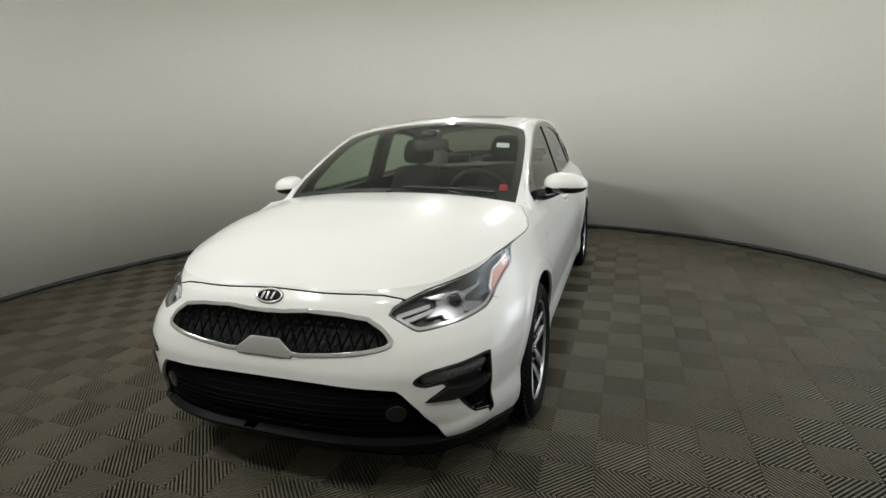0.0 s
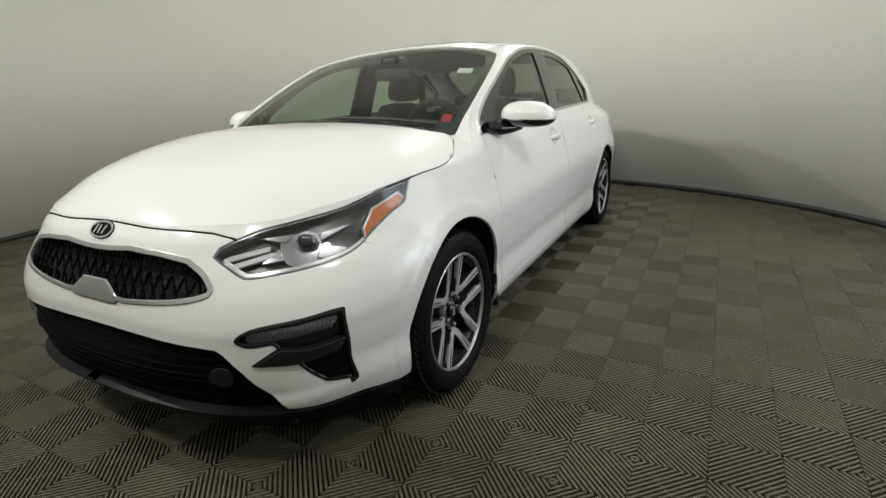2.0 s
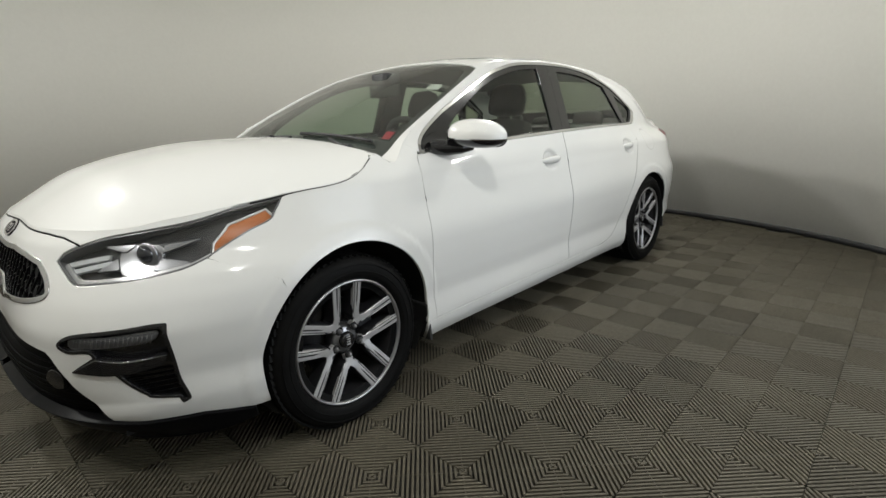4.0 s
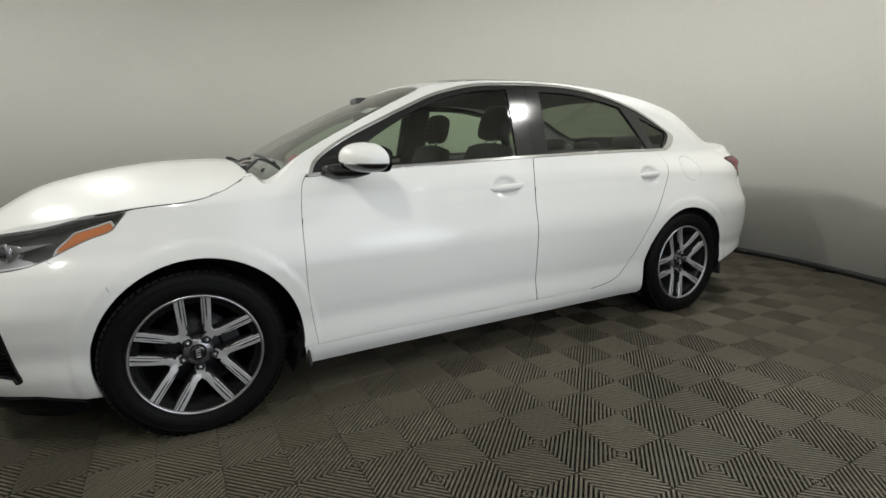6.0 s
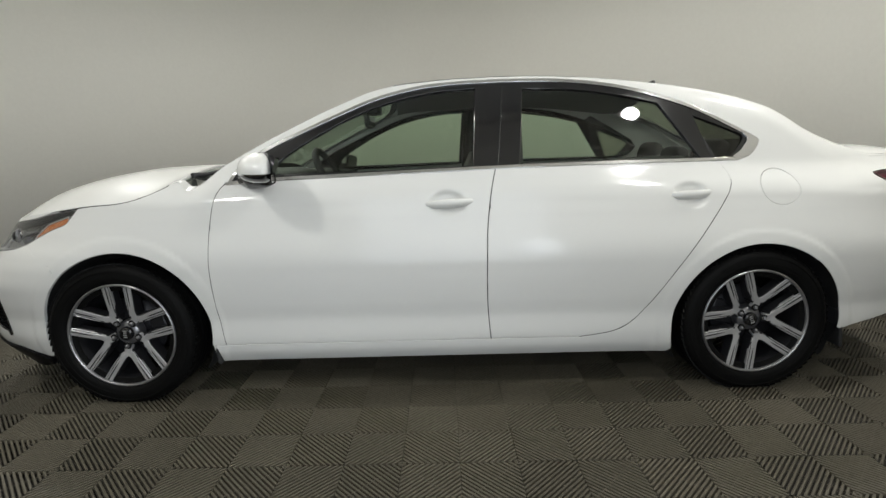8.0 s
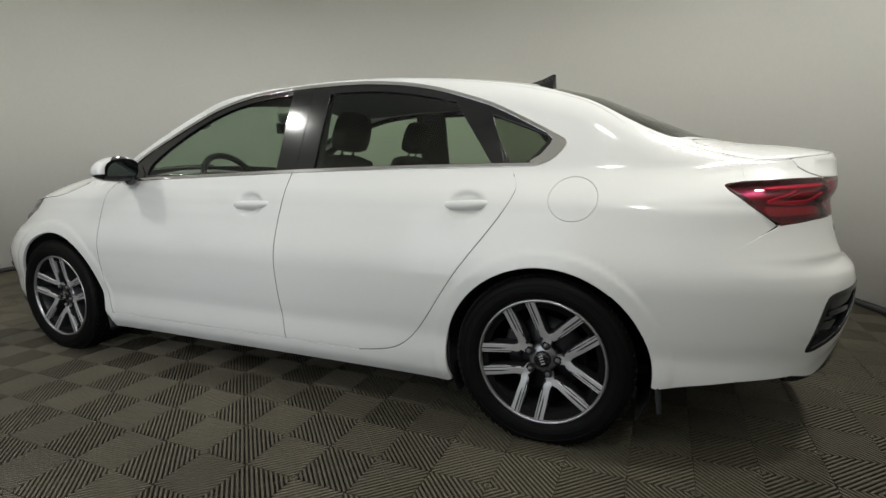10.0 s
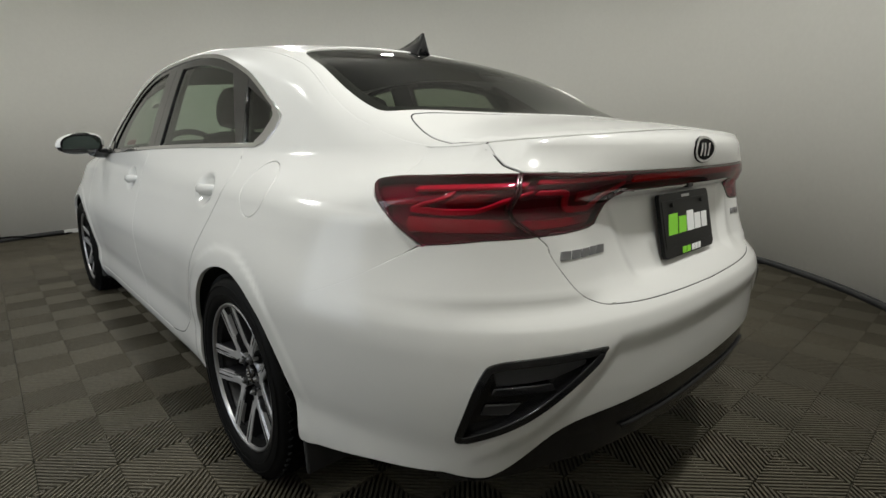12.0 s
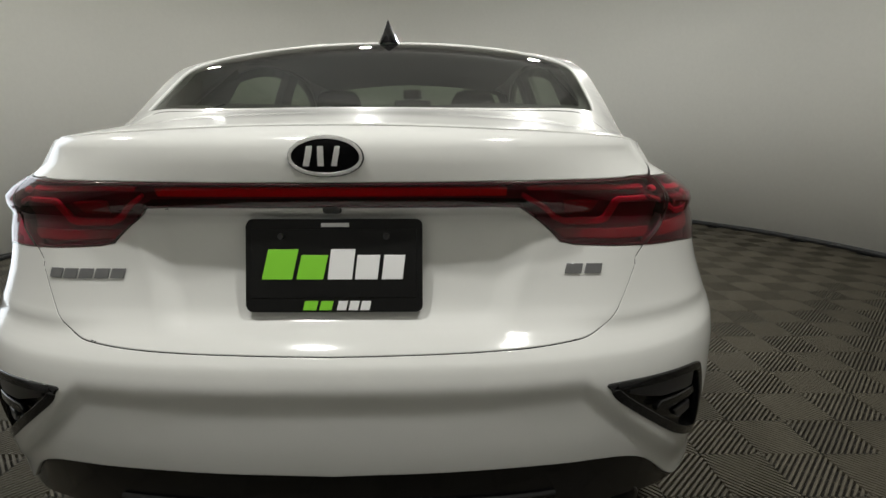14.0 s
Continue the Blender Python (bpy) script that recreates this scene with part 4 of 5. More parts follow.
# -- grille --
grille_line = twin(GRILLE)
gr = panel("grille", nose_map, inset(grille_line, -.01), DARK, car, lift=-.055, depth=0, label="black mesh radiator grille in a chrome frame")
bm = bmesh.new()
inner = inset(grille_line, .004)
for slope in (1, -1):
    for k in range(-26, 27):
        line = [(k * .046 + slope * t * .075, .56 + t * .18) for t in np.linspace(0, 1, 37)]
        run = []
        ok = inside(inner, np.array(line))
        for p, good in zip(line, ok):
            if good:
                run.append(p)
            if (not good or p is line[-1]) and run:
                if len(run) > 2:
                    tube(bm, surf_line(nose_map, run[::3] + ([run[-1]] if (len(run) - 1) % 3 else []), -.016 if slope > 0 else -.020, step=.05), .0042, 6)
                run = []
part("grille_mesh", bm, INTAKE_BLACK, gr, "gloss black diamond mesh")
bm = bmesh.new()
for row in range(7):
    for k in range(-14, 15):
        a, z = (k + .5 * (row % 2)) * .0368 * 1.25, .588 + row * .0205
        q = np.array([(a - .011, z - .003), (a + .011, z + .005)])
        if inside(inset(grille_line, .016), q).all():
            tube(bm, surf_line(nose_map, q, -.012, step=.05), .0012, 5)
part("mesh_blade", bm, BLADE_BLACK, gr, "small gloss blades on the mesh")
panel("grille_frame", nose_map, inset(grille_line, -.003), CHROME, gr, holes=[inset(grille_line, .0065)], lift=.004, depth=.04, step=.02, label="chrome grille surround", edge=.004)
panel("grille_notch", nose_map, twin([(0, .626), (.058, .626), (.118, .580), (.110, .568), (0, .568)]), CHROME, gr, lift=.006, step=.02, depth=.02, edge=.006, label="chrome notch below the grille")


def oval_badge(surf, z, w, h, name, parent):
    """An oval black badge with a bright rim and plain bright strokes."""
    ring = circle(0, z, w / 2, rz=h / 2)
    b = panel(name, surf, ring, INTAKE_BLACK, parent, lift=.004, step=.012, depth=.006, label="oval black badge with a chrome rim")
    panel("rim", surf, ring, CHROME, b, holes=[circle(0, z, w / 2 - .004, rz=h / 2 - .004)], lift=.006, step=.012, depth=.006, edge=.0015)
    u, v = w * .05, h * .24
    for q in ([(-6, -1), (-4.4, -1), (-3.4, 1), (-5, 1)], [(-2, -1), (-.4, -1), (-.4, 1), (-2, 1)], [(1.6, -1), (3, -1), (4.2, 1), (2.8, 1)]):
        panel("stroke", surf, [(sgn_of(surf) * a * u, z + c * v) for a, c in q], CHROME, b, lift=.0065, step=.012, depth=.002, edge=.0006)


def sgn_of(surf):
    """Which way the run grows as seen from outside: to the viewer's right on the nose, to the left on the tail."""
    return 1 if surf is nose_map else -1


oval_badge(nose_map, .768, .112, .044, "front_badge", car)

# -- lower intake and lip --
it = panel("lower_intake", nose_map, twin([(a, z + .006) for a, z in INTAKE[:-2]] + [(.655, .320), (.700, .240), (0, .235)]), INTAKE_BLACK, car, lift=-.022, depth=0, label="gloss black lower bumper intake")
for z in np.arange(.30, .47, .028):
    half = .66 - max(0, (z - .27)) * .72
    bm = bmesh.new()
    tube(bm, surf_line(nose_map, [(a, z) for a in np.linspace(-half, half, 40)], -.021, step=.2), .0025, 6)
    part("slat", bm, INTAKE_BLACK, it)
for s in (1, -1):
    for nm, r, mat, off in (("lamp_surround", .046, INTAKE_BLACK, -.018), ("lamp_lens", .036, BLACK_GLOSS, -.014)):
        panel(nm, nose_map, circle(s * .514, .379, r), mat, it, lift=off, step=.015, depth=.01)
panel("front_lip", nose_map, twin([(0, .262), (.300, .258), (.550, .254), (.684, .249)] + [(a, z - .003) for a, z in LIP[1:]] + [(1.02, .168), (.90, .146), (.60, .126), (.30, .133), (0, .142)]), LIP_BLACK, car, lift=.010, step=.029, depth=.06, label="black plastic front lip")

# -- front corner vents --
for s in (1, -1):
    line = FOG if s > 0 else flip(FOG)[::-1]
    fv = panel("corner_vent", nose_map, inset(line, -.004), BLACK_GLOSS, car, lift=-.022, depth=0, label="gloss black bumper corner vent with a lamp")
    sg = lambda q: [(s * a, z) for a, z in q]
    panel("vent_rim", nose_map, line, BLACK_GLOSS, fv, holes=[inset(line, .007)], lift=.002, depth=.03, step=.02, edge=.002)
    panel("turn_lamp", nose_map, sg(curve((.597, .516), (.619, .530), (.720, .535), (.831, .541), (.845, .526), (.816, .512), (.700, .505), (.611, .503), closed=True)), LAMP_GREY, fv, lift=-.008, step=.015, depth=.012, label="ribbed clear turn lamp")
    g = panel("lamp_cover", nose_map, sg(curve((.592, .514), (.619, .534), (.720, .539), (.834, .545), (.850, .526), (.816, .508), (.700, .501), (.608, .499), closed=True)), CLEAR, fv, lift=-.001, step=.02, depth=0)
    g.visible_shadow = False
    bm = bmesh.new()
    for a in np.arange(.615, .835, .012):
        tube(bm, surf_line(nose_map, sg([(a, .509), (a + .004, .532)]), -.006), .0018, 5)
    part("lamp_rib", bm, LAMP_GREY, fv)
    panel("blade", nose_map, sg(curve((.622, .436, 0), (.665, .430), (.740, .424), (.850, .442), (.868, .470, 0), (.770, .462), (.690, .474, 0))), BLACK_GLOSS, fv, lift=.008, step=.02, depth=.025)
    for z in (.400, .383, .366, .349, .333):
        a0 = .736 + (.420 - z) * .75
        bm = bmesh.new()
        tube(bm, surf_line(nose_map, sg([(a0 + .012, z), (.885, z + .004)]), -.010), .004, 6)
        part("vent_slat", bm, INTAKE_BLACK, fv)

# -- tail lamps --
LENS_OUT = [(.772, .957), (.911, .956)] + LAMP_OUT[::-1] + [(.793, .814), (.673, .826), (.565, .830)]
LENS_IN = [(0, .952), (.200, .952), (.395, .953), (.611, .954), (.772, .957), (.565, .830), (.425, .837), (.400, .842), (.378, .870), (.352, .906), (.300, .908), (0, .908)]
for mir in (False, True):
    tl = panel("tail_lamp", tail_map, LENS_OUT, RED_BACK, car, lift=-.018, depth=0, mirror=mir, gap=.002, label="dark red tail lamp on the rear corner")
    panel("light_guide", tail_map, ribbon([(.905, .925), (.862, .889), (.846, .883), (.776, .879), (.715, .880), (.700, .886), (.672, .920)], .006), RED_LIGHT, tl, lift=-.007, mirror=mir, step=.015, depth=.008)
    panel("light_guide", tail_map, ribbon(curve((1.03, .932), (.905, .937), (.722, .940)), .005), RED_LIGHT, tl, lift=-.007, mirror=mir, step=.02, depth=.008)
    panel("upper_reflector", tail_map, [(.866, .921), (.812, .892), (.734, .891), (.763, .917)], RED_DULL, tl, lift=-.012, mirror=mir, step=.02, depth=.006)
    panel("brake_reflector", tail_map, [(.816, .842), (.836, .872), (.620, .866), (.610, .844)], RED_DULL, tl, lift=-.011, mirror=mir, step=.02, depth=.006)
    panel("side_reflector", tail_map, [(1.022, .905), (.922, .904), (.894, .894), (.978, .894)], RED_DULL, tl, lift=-.010, mirror=mir, step=.02, depth=.006)
    panel("lamp_rim", tail_map, LENS_OUT, RED_RIM, tl, holes=[inset(LENS_OUT, .004)], lift=.001, mirror=mir, gap=.002, step=.02, depth=.025, edge=.002)
    g = panel("cover", tail_map, LENS_OUT, RED_COVER, tl, lift=.001, mirror=mir, gap=.003, depth=0, step=.02, label="glossy red lamp cover")
    g.visible_shadow = False
lens = twin(LENS_IN)
tb = panel("tail_lamp_bar", tail_map, lens, RED_BACK, car, lift=-.018, depth=0, step=.02, gap=.002, label="dark red lamp bar across the boot lid")
panel("light_bar", tail_map, twin([(0, .937), (.352, .937), (.340, .925), (0, .925)]), RED_BAR, tb, lift=-.008, step=.02, depth=.006, label="bright red light strip")
for s in (1, -1):
    sg = lambda q: [(s * a, z) for a, z in q]
    panel("light_guide", tail_map, ribbon(sg([(.647, .916), (.575, .915), (.557, .910), (.505, .881), (.490, .878), (.422, .877), (.407, .884), (.375, .924)]), .006), RED_LIGHT, tb, lift=-.007, step=.015, depth=.006)
    panel("light_guide", tail_map, ribbon(sg([(.692, .943), (.560, .941), (.400, .938)]), .004), RED_LIGHT, tb, lift=-.007, step=.02, depth=.006)
    panel("upper_reflector", tail_map, sg([(.513, .908), (.446, .908), (.433, .889), (.481, .890)]), RED_DULL, tb, lift=-.011, step=.02, depth=.004)
    panel("lower_reflector", tail_map, sg([(.600, .862), (.400, .864), (.410, .852), (.590, .846)]), RED_DULL, tb, lift=-.011, step=.02, depth=.004)
panel("lamp_rim", tail_map, lens, RED_RIM, tb, holes=[inset(lens, .004)], lift=.001, gap=.002, step=.02, depth=.025, edge=.002)
g = panel("cover", tail_map, lens, RED_COVER, tb, lift=.001, depth=0, gap=.003, step=.02, label="glossy red lamp cover")
g.visible_shadow = False
oval_badge(tail_map, .995, .164, .060, "rear_badge", car)
for name, a0, step, count, z in (("left_lettering", .520, .0292, 5, .790), ("right_lettering", -.405, .036, 2, .796)):
    for k in range(count):
        a, w = a0 - k * step, step * .80
        panel(name, tail_map, [(a, z - .008), (a - .004, z + .008), (a - w - .004, z + .008), (a - w, z - .008)], LETTER_METAL, lid, lift=.003, step=.012, depth=.004, edge=.001, label="chrome model lettering as plain bars")

# -- rear corner reflectors and valance --
for s in (1, -1):
    sg = lambda q: [(s * a, z) for a, z in q]
    line = REFLECTOR if s > 0 else flip(REFLECTOR)[::-1]
    rv = panel("rear_corner_vent", tail_map, inset(line, -.004), BLACK_GLOSS, car, lift=-.018, depth=0, label="gloss black rear corner vent with a reflector")
    panel("vent_rim", tail_map, line, BLACK_GLOSS, rv, holes=[inset(line, .012)], lift=.003, depth=.026, step=.02, edge=.003)
    panel("reflector", tail_map, sg([(.712, .580), (.700, .590), (.520, .598), (.522, .584), (.600, .563), (.708, .553)]), LAMP_BACK, rv, lift=-.004, step=.02, depth=.01, label="dark smoked reflector")
    panel("vent_ridge", tail_map, sg([(.715, .545), (.600, .550), (.590, .538), (.722, .532)]), BLACK_GLOSS, rv, lift=-.002, step=.02, depth=.012)
    panel("vent_ridge", tail_map, sg([(.735, .505), (.665, .508), (.690, .488), (.745, .485)]), LAMP_BACK, rv, lift=-.010, step=.02, depth=.006)
va = panel("rear_valance", tail_map, twin(BUMPER_LOW[::-1] + [(.84, .305), (.78, .300), (.66, .318), (.56, .336), (.30, .340), (0, .340)]), BLACK_GLOSS, car, lift=-.006, depth=.03, label="black plastic rear valance")
for z in (.392,):
    bm = bmesh.new()
    tube(bm, surf_line(tail_map, [(a, z) for a in np.linspace(-.40, .40, 24)], -.002, step=.2), .004, 6)
    part("valance_rib", bm, DARK, va)
bm = bmesh.new()
lathe(bm, [(.030, -.12), (.034, -.12), (.038, .0), (.036, .004), (.032, .0), (.028, -.11)], 32)
for v in bm.verts:
    v.co.x *= 1.45
ex = part("exhaust_tip", bm, SMOKED_CHROME, car, "oval chrome exhaust tip")
ex.matrix_basis = pose(-2.250, -.515, .318, -6, 0, 90)

# -- number plate --
plate = new("number_plate")
plate.parent = car
tagged(plate, "black dealer plate with green and white print in a black frame")
plate.matrix_basis = pose(-2.266, 0, .788, 90, 0, -90) @ pose(0, 0, 0, -12.0, 0, 0)


def plate_part(name, x0, x1, y0, y1, z0, z1, mat, round_by=.002, skew=0.0, label=""):
    bm = bmesh.new()
    vs = box(bm, (x0, y0, z0), (x1, y1, z1))
    if round_by:
        bevel(bm, round_by, 2)
    for v in bm.verts:
        v.co.x += (v.co.y - (y0 + y1) / 2) * skew
    return part(name, bm, mat, plate, label)


bm = bmesh.new()
corner = [(sx * .1405 + .011 * math.cos(a), sy * .069 + .011 * math.sin(a)) for sx, sy, a0 in ((1, 1, 0), (-1, 1, 90), (-1, -1, 180), (1, -1, 270)) for a in np.radians(np.linspace(a0, a0 + 90, 7))]
lower, upper = [bm.verts.new((x, y, 0)) for x, y in corner], [bm.verts.new((x, y, .010)) for x, y in corner]
bm.faces.new(upper)
bm.faces.new(lower[::-1])
for k in range(len(corner)):
    bm.faces.new((lower[k], lower[(k + 1) % len(corner)], upper[(k + 1) % len(corner)], upper[k]))
bmesh.ops.bevel(bm, geom=[e for e in bm.edges if e.verts[0].co.z > .005 and e.verts[1].co.z > .005], offset=.0025, segments=2, profile=.5, affect="EDGES")
part("plate_frame", bm, PLATE_BLACK, plate)
plate_part("plate_face", -.142, .142, -.056, .062, .0085, .0112, PLATE_BLACK, .0008)
for k in range(2):
    plate_part("green_mark", -.118 + k * .058, -.066 + k * .052, -.024, .028 - .010 * k, .0105, .0125, GREEN, .0008, .22, "lime green print")
for k in range(3):
    plate_part("white_mark", -.008 + k * .046, .034 + k * .043, -.024, .028 - .010 * (k > 0), .0105, .0125, WHITE_PRINT, .0008, .12, "white print")
    plate_part("white_mark", .006 + k * .020, .022 + k * .020, -.077, -.061, .0098, .0112, WHITE_PRINT, .0005, .25)
for k in range(2):
    plate_part("green_mark", -.052 + k * .028, -.029 + k * .026, -.077, -.061, .0098, .0112, GREEN, .0005, .25)
plate_part("white_mark", -.022, .026, .066, .073, .0098, .0108, SILVER, .0004)
for x in (-.09, .09):
    bm = bmesh.new()
    bmesh.ops.create_cone(bm, cap_ends=True, segments=16, radius1=.006, radius2=.005, depth=.006, matrix=pose(x, .050, .014))
    part("screw", bm, BLACK, plate)
bm = bmesh.new()
box(bm, (-.016, -.010, -.007), (.016, .010, .007))
bevel(bm, .005, 2)
cm = part("rear_camera", bm, BLACK, lid)
cm.matrix_basis = pose(-2.266, .0, .886, 0, 0, 90)
# ---- underbody, wheel housings, mirrors, handles and small fittings ----
def smooth_all(bm):
    for f in bm.faces:
        f.smooth = True


bm = bmesh.new()
box(bm, (-1.62, -.64, .185), (2.02, .64, .235))
box(bm, (-2.16, -.60, .300), (-1.60, .60, .340))
part("underbody", bm, DARK, car, "dark underside of the car")
for mir in (False, True):
    s = -1 if mir else 1
    # added near-black sheets behind the flank, so its seams look shaded
    panel("inner_side", side_map, [(-1.0, .20), (.96, .20), (.97, .60), (1.0, .88), (.85, .935), (-.3, .965), (-1.15, .975), (-1.05, .65), (-1.0, .40)], DARK, car, lift=-.018, depth=0, mirror=mir, step=.06, label="near-black backing sheet that shades the gaps of the body side")
    panel("inner_quarter", side_map, [(-1.74, .30), (-1.70, .55), (-1.55, .69), (-1.35, .73), (-1.12, .70), (-1.15, .975), (-1.85, .975), (-2.0, .75), (-1.9, .32)], DARK, car, lift=-.018, depth=0, mirror=mir, step=.05)
    panel("inner_fender", side_map, [(1.0, .70), (1.32, .72), (1.60, .64), (1.70, .5), (1.72, .66), (1.50, .82), (1.2, .86), (1.0, .88)], DARK, car, lift=-.019, depth=0, mirror=mir, step=.05)
    for name, (cx, cz, r) in (("front_wheel_housing", FRONT_ARCH), ("rear_wheel_housing", REAR_ARCH)):
        bm = bmesh.new()
        rings = []
        for deep, grow in ((.009, .002), (.026, .010), (.29, .010)):
            ring = []
            for a in np.linspace(-32, 212, 50):
                x, z = cx + (r + grow) * math.cos(radians(a)), max(cz + (r + grow) * math.sin(radians(a)), .13)
                skin = side_map(np.array(x), np.array(max(z, .2)))
                ring.append(bm.verts.new((x, s * (skin[1] - deep), z - .020 * float(ramp01(z, .25, .50)))))
            rings.append(ring)
        for p, q in zip(rings, rings[1:]):
            for i in range(49):
                bm.faces.new((p[i], p[i + 1], q[i + 1], q[i])).smooth = True
        bm.faces.new(rings[-1])
        part(name, bm, DARK, car, "black wheel housing liner")
    # mud flaps behind the wheels
    for name, x, y, wide, low, high in (("front_mud_flap", .964, .800, .075, .165, .330), ("rear_mud_flap", -1.722, .790, .080, .175, .340)):
        bm = bmesh.new()
        box(bm, (-.008, -wide, low), (.008, wide * .75, high))
        bevel(bm, .006, 2)
        for v in bm.verts:
            v.co.x -= (high - v.co.z) * .10
        m = part(name, bm, BLACK, car, "black plastic mud flap")
        m.location = (x, s * y, 0)
    # door handles
    for hx, hz, owner in ((-.050, .852, "front_door"), (-1.060, .866, "rear_door")):
        n = 26
        bm = bmesh.new()
        rings = []
        for i in range(n + 1):
            u = i / n
            x = hx + .118 - .236 * u
            grow = math.sin(math.pi * min(max(u, .012), .988)) ** .45
            out = .036 * grow ** 1.6
            y0 = float(side_y(x, hz + .055))
            rings.append([bm.verts.new((x, s * (y0 - .004 + out + .012 * grow * math.cos(a) * (.35 if math.sin(a) < -.5 else 1)), hz - .017 + (x - hx) * -.05 + (.021 if math.sin(a) < 0 else .018) * grow * math.sin(a))) for a in np.linspace(0, 2 * math.pi, 14, endpoint=False)])
        for p, q in zip(rings, rings[1:]):
            for k in range(14):
                bm.faces.new((p[k], p[(k + 1) % 14], q[(k + 1) % 14], q[k]))
        bm.faces.new(rings[0])
        bm.faces.new(rings[-1])
        bmesh.ops.recalc_face_normals(bm, faces=bm.faces[:])
        smooth_all(bm)
        own = [o for o in car.children if o.name.startswith(owner)][1 if mir else 0]
        part("handle", bm, PAINT, own, "white body-coloured pull handle")
    # door mirror
    mirror_part = new("door_mirror")
    mirror_part.parent = car
    tagged(mirror_part, "white-capped door mirror with a chrome turn-signal strip")

    def shell(lo, hi, grow, name, mat, label="", half=math.pi):
        """A slice of the rounded mirror housing between two heights; half is how far it reaches round from its front."""
        bm = bmesh.new()
        rings = []
        nv, nu = 16, 40
        shut = half > 3.1
        for i in range(nv + 1):
            v = lo + (hi - lo) * i / nv
            ring = []
            for k in range(nu if shut else nu + 1):
                a = -half + 2 * half * k / nu
                c, t = math.cos(v), math.sin(v)
                cx, cy = math.cos(a), math.sin(a)
                x = .098 * abs(c) ** .75 * (abs(cx) ** .8 * (1 if cx > 0 else -.45))
                y = .116 * abs(c) ** .62 * abs(cy) ** .9 * (1 if cy > 0 else -1)
                z = .062 * abs(t) ** .9 * (1.06 if t > 0 else -.82)
                out = y / .116
                z *= 1 - (.26 if t > 0 else .10) * max(0, out) ** 1.5 - .10 * max(0, -out) ** 2
                x -= y * .22
                z += y * (-.06)
                ring.append(bm.verts.new((.675 + x * grow, s * (.905 + y * grow), .990 + z * grow)))
            rings.append(ring)
        for p, q in zip(rings, rings[1:]):
            for k in range(nu):
                m = (k + 1) % nu if shut else k + 1
                bm.faces.new((p[k], p[m], q[m], q[k]))
        if shut:
            bm.faces.new(rings[0])
            bm.faces.new(rings[-1])
        bmesh.ops.recalc_face_normals(bm, faces=bm.faces[:])
        smooth_all(bm)
        return part(name, bm, mat, mirror_part, label)
    shell(-.16, 1.5, 1.0, "cap", PAINT, "white mirror cap", 2.55)
    shell(-.25, -.16, 1.004, "signal_strip", CHROME, "chrome turn-signal strip", 2.0)
    shell(-1.5, 1.5, .985, "housing", BLACK_GLOSS, "black mirror housing")
    bm = bmesh.new()
    tube(bm, [(.660, s * .860, .950), (.700, s * .822, .944), (.760, s * .790, .944), (.815, s * .755, .948)], [.022, .030, .034, .026], 14)
    part("arm", bm, BLACK_GLOSS, mirror_part)
    bm = bmesh.new()
    ring = [bm.verts.new((.6405 - .098 * math.cos(a) * -.22 * 1.0, s * (.905 + .098 * abs(math.cos(a)) ** .7 * (1 if math.cos(a) > 0 else -1)),
                          0.992 + .052 * abs(math.sin(a)) ** .75 * (1 if math.sin(a) > 0 else -1) - .098 * math.cos(a) * .10)) for a in np.linspace(0, 2 * math.pi, 40, endpoint=False)]
    for v in ring:
        v.co.x = .636 - (abs(v.co.y) - .905) * .22
    bm.faces.new(ring)
    part("mirror_rim", bm, BLACK_GLOSS, mirror_part)
    bm = bmesh.new()
    ring = [bm.verts.new((.632 - .088 * abs(math.cos(a)) ** .7 * (1 if math.cos(a) > 0 else -1) * .22, s * (.905 + .088 * abs(math.cos(a)) ** .7 * (1 if math.cos(a) > 0 else -1)),
                          0.992 + .044 * abs(math.sin(a)) ** .75 * (1 if math.sin(a) > 0 else -1) - .088 * math.cos(a) * .10)) for a in np.linspace(0, 2 * math.pi, 40, endpoint=False)]
    for v in ring:
        v.co.x = .628 - (abs(v.co.y) - .905) * .22 - (v.co.z - 0.992) * .30
    bm.faces.new(ring)
    part("mirror_glass", bm, node_mat("mirror_silver", (.05, .062, .055), .02, 1.0), mirror_part, "silvered mirror glass")
    panel("mirror_base", side_map, [(.868, .955), (.835, 1.005), (.740, 1.030), (.700, .990), (.700, .968)], BLACK_GLOSS, mirror_part, lift=.001, mirror=mir, step=.03, depth=.01)

# more near-black backing, as shade behind the seams of nose, tail, deck and hood
panel("inner_nose", nose_map, [(-1.0, .24), (1.0, .24), (1.0, .62), (.45, .78), (-.45, .78), (-1.0, .62)], DARK, car, lift=-.07, depth=0, step=.06)
panel("inner_tail", tail_map, [(-1.0, .28), (1.0, .28), (1.0, .80), (.6, .98), (-.6, .98), (-1.0, .80)], DARK, car, lift=-.045, depth=0, step=.05)
panel("inner_deck", top_map, twin_top([(-1.88, 0), (-1.74, .50), (-1.74, .560), (-1.80, .57), (-2.02, .59), (-2.10, .50), (-2.15, 0)]), DARK, car, lift=-.020, depth=0, step=.06)
panel("inner_hood", top_map, twin_top([(1.98, 0), (1.96, .35), (1.75, .58), (1.45, .68), (1.15, .66), (1.10, 0)]), DARK, car, lift=-.018, depth=0, step=.08)
panel("cowl", top_map, twin_top([(1.165, 0), (1.15, .4), (1.13, .700), (1.00, .71), (.985, .69), (1.03, .3), (1.04, 0)]), BLACK, car, lift=-.012, step=.04, label="black plastic cowl below the windscreen")
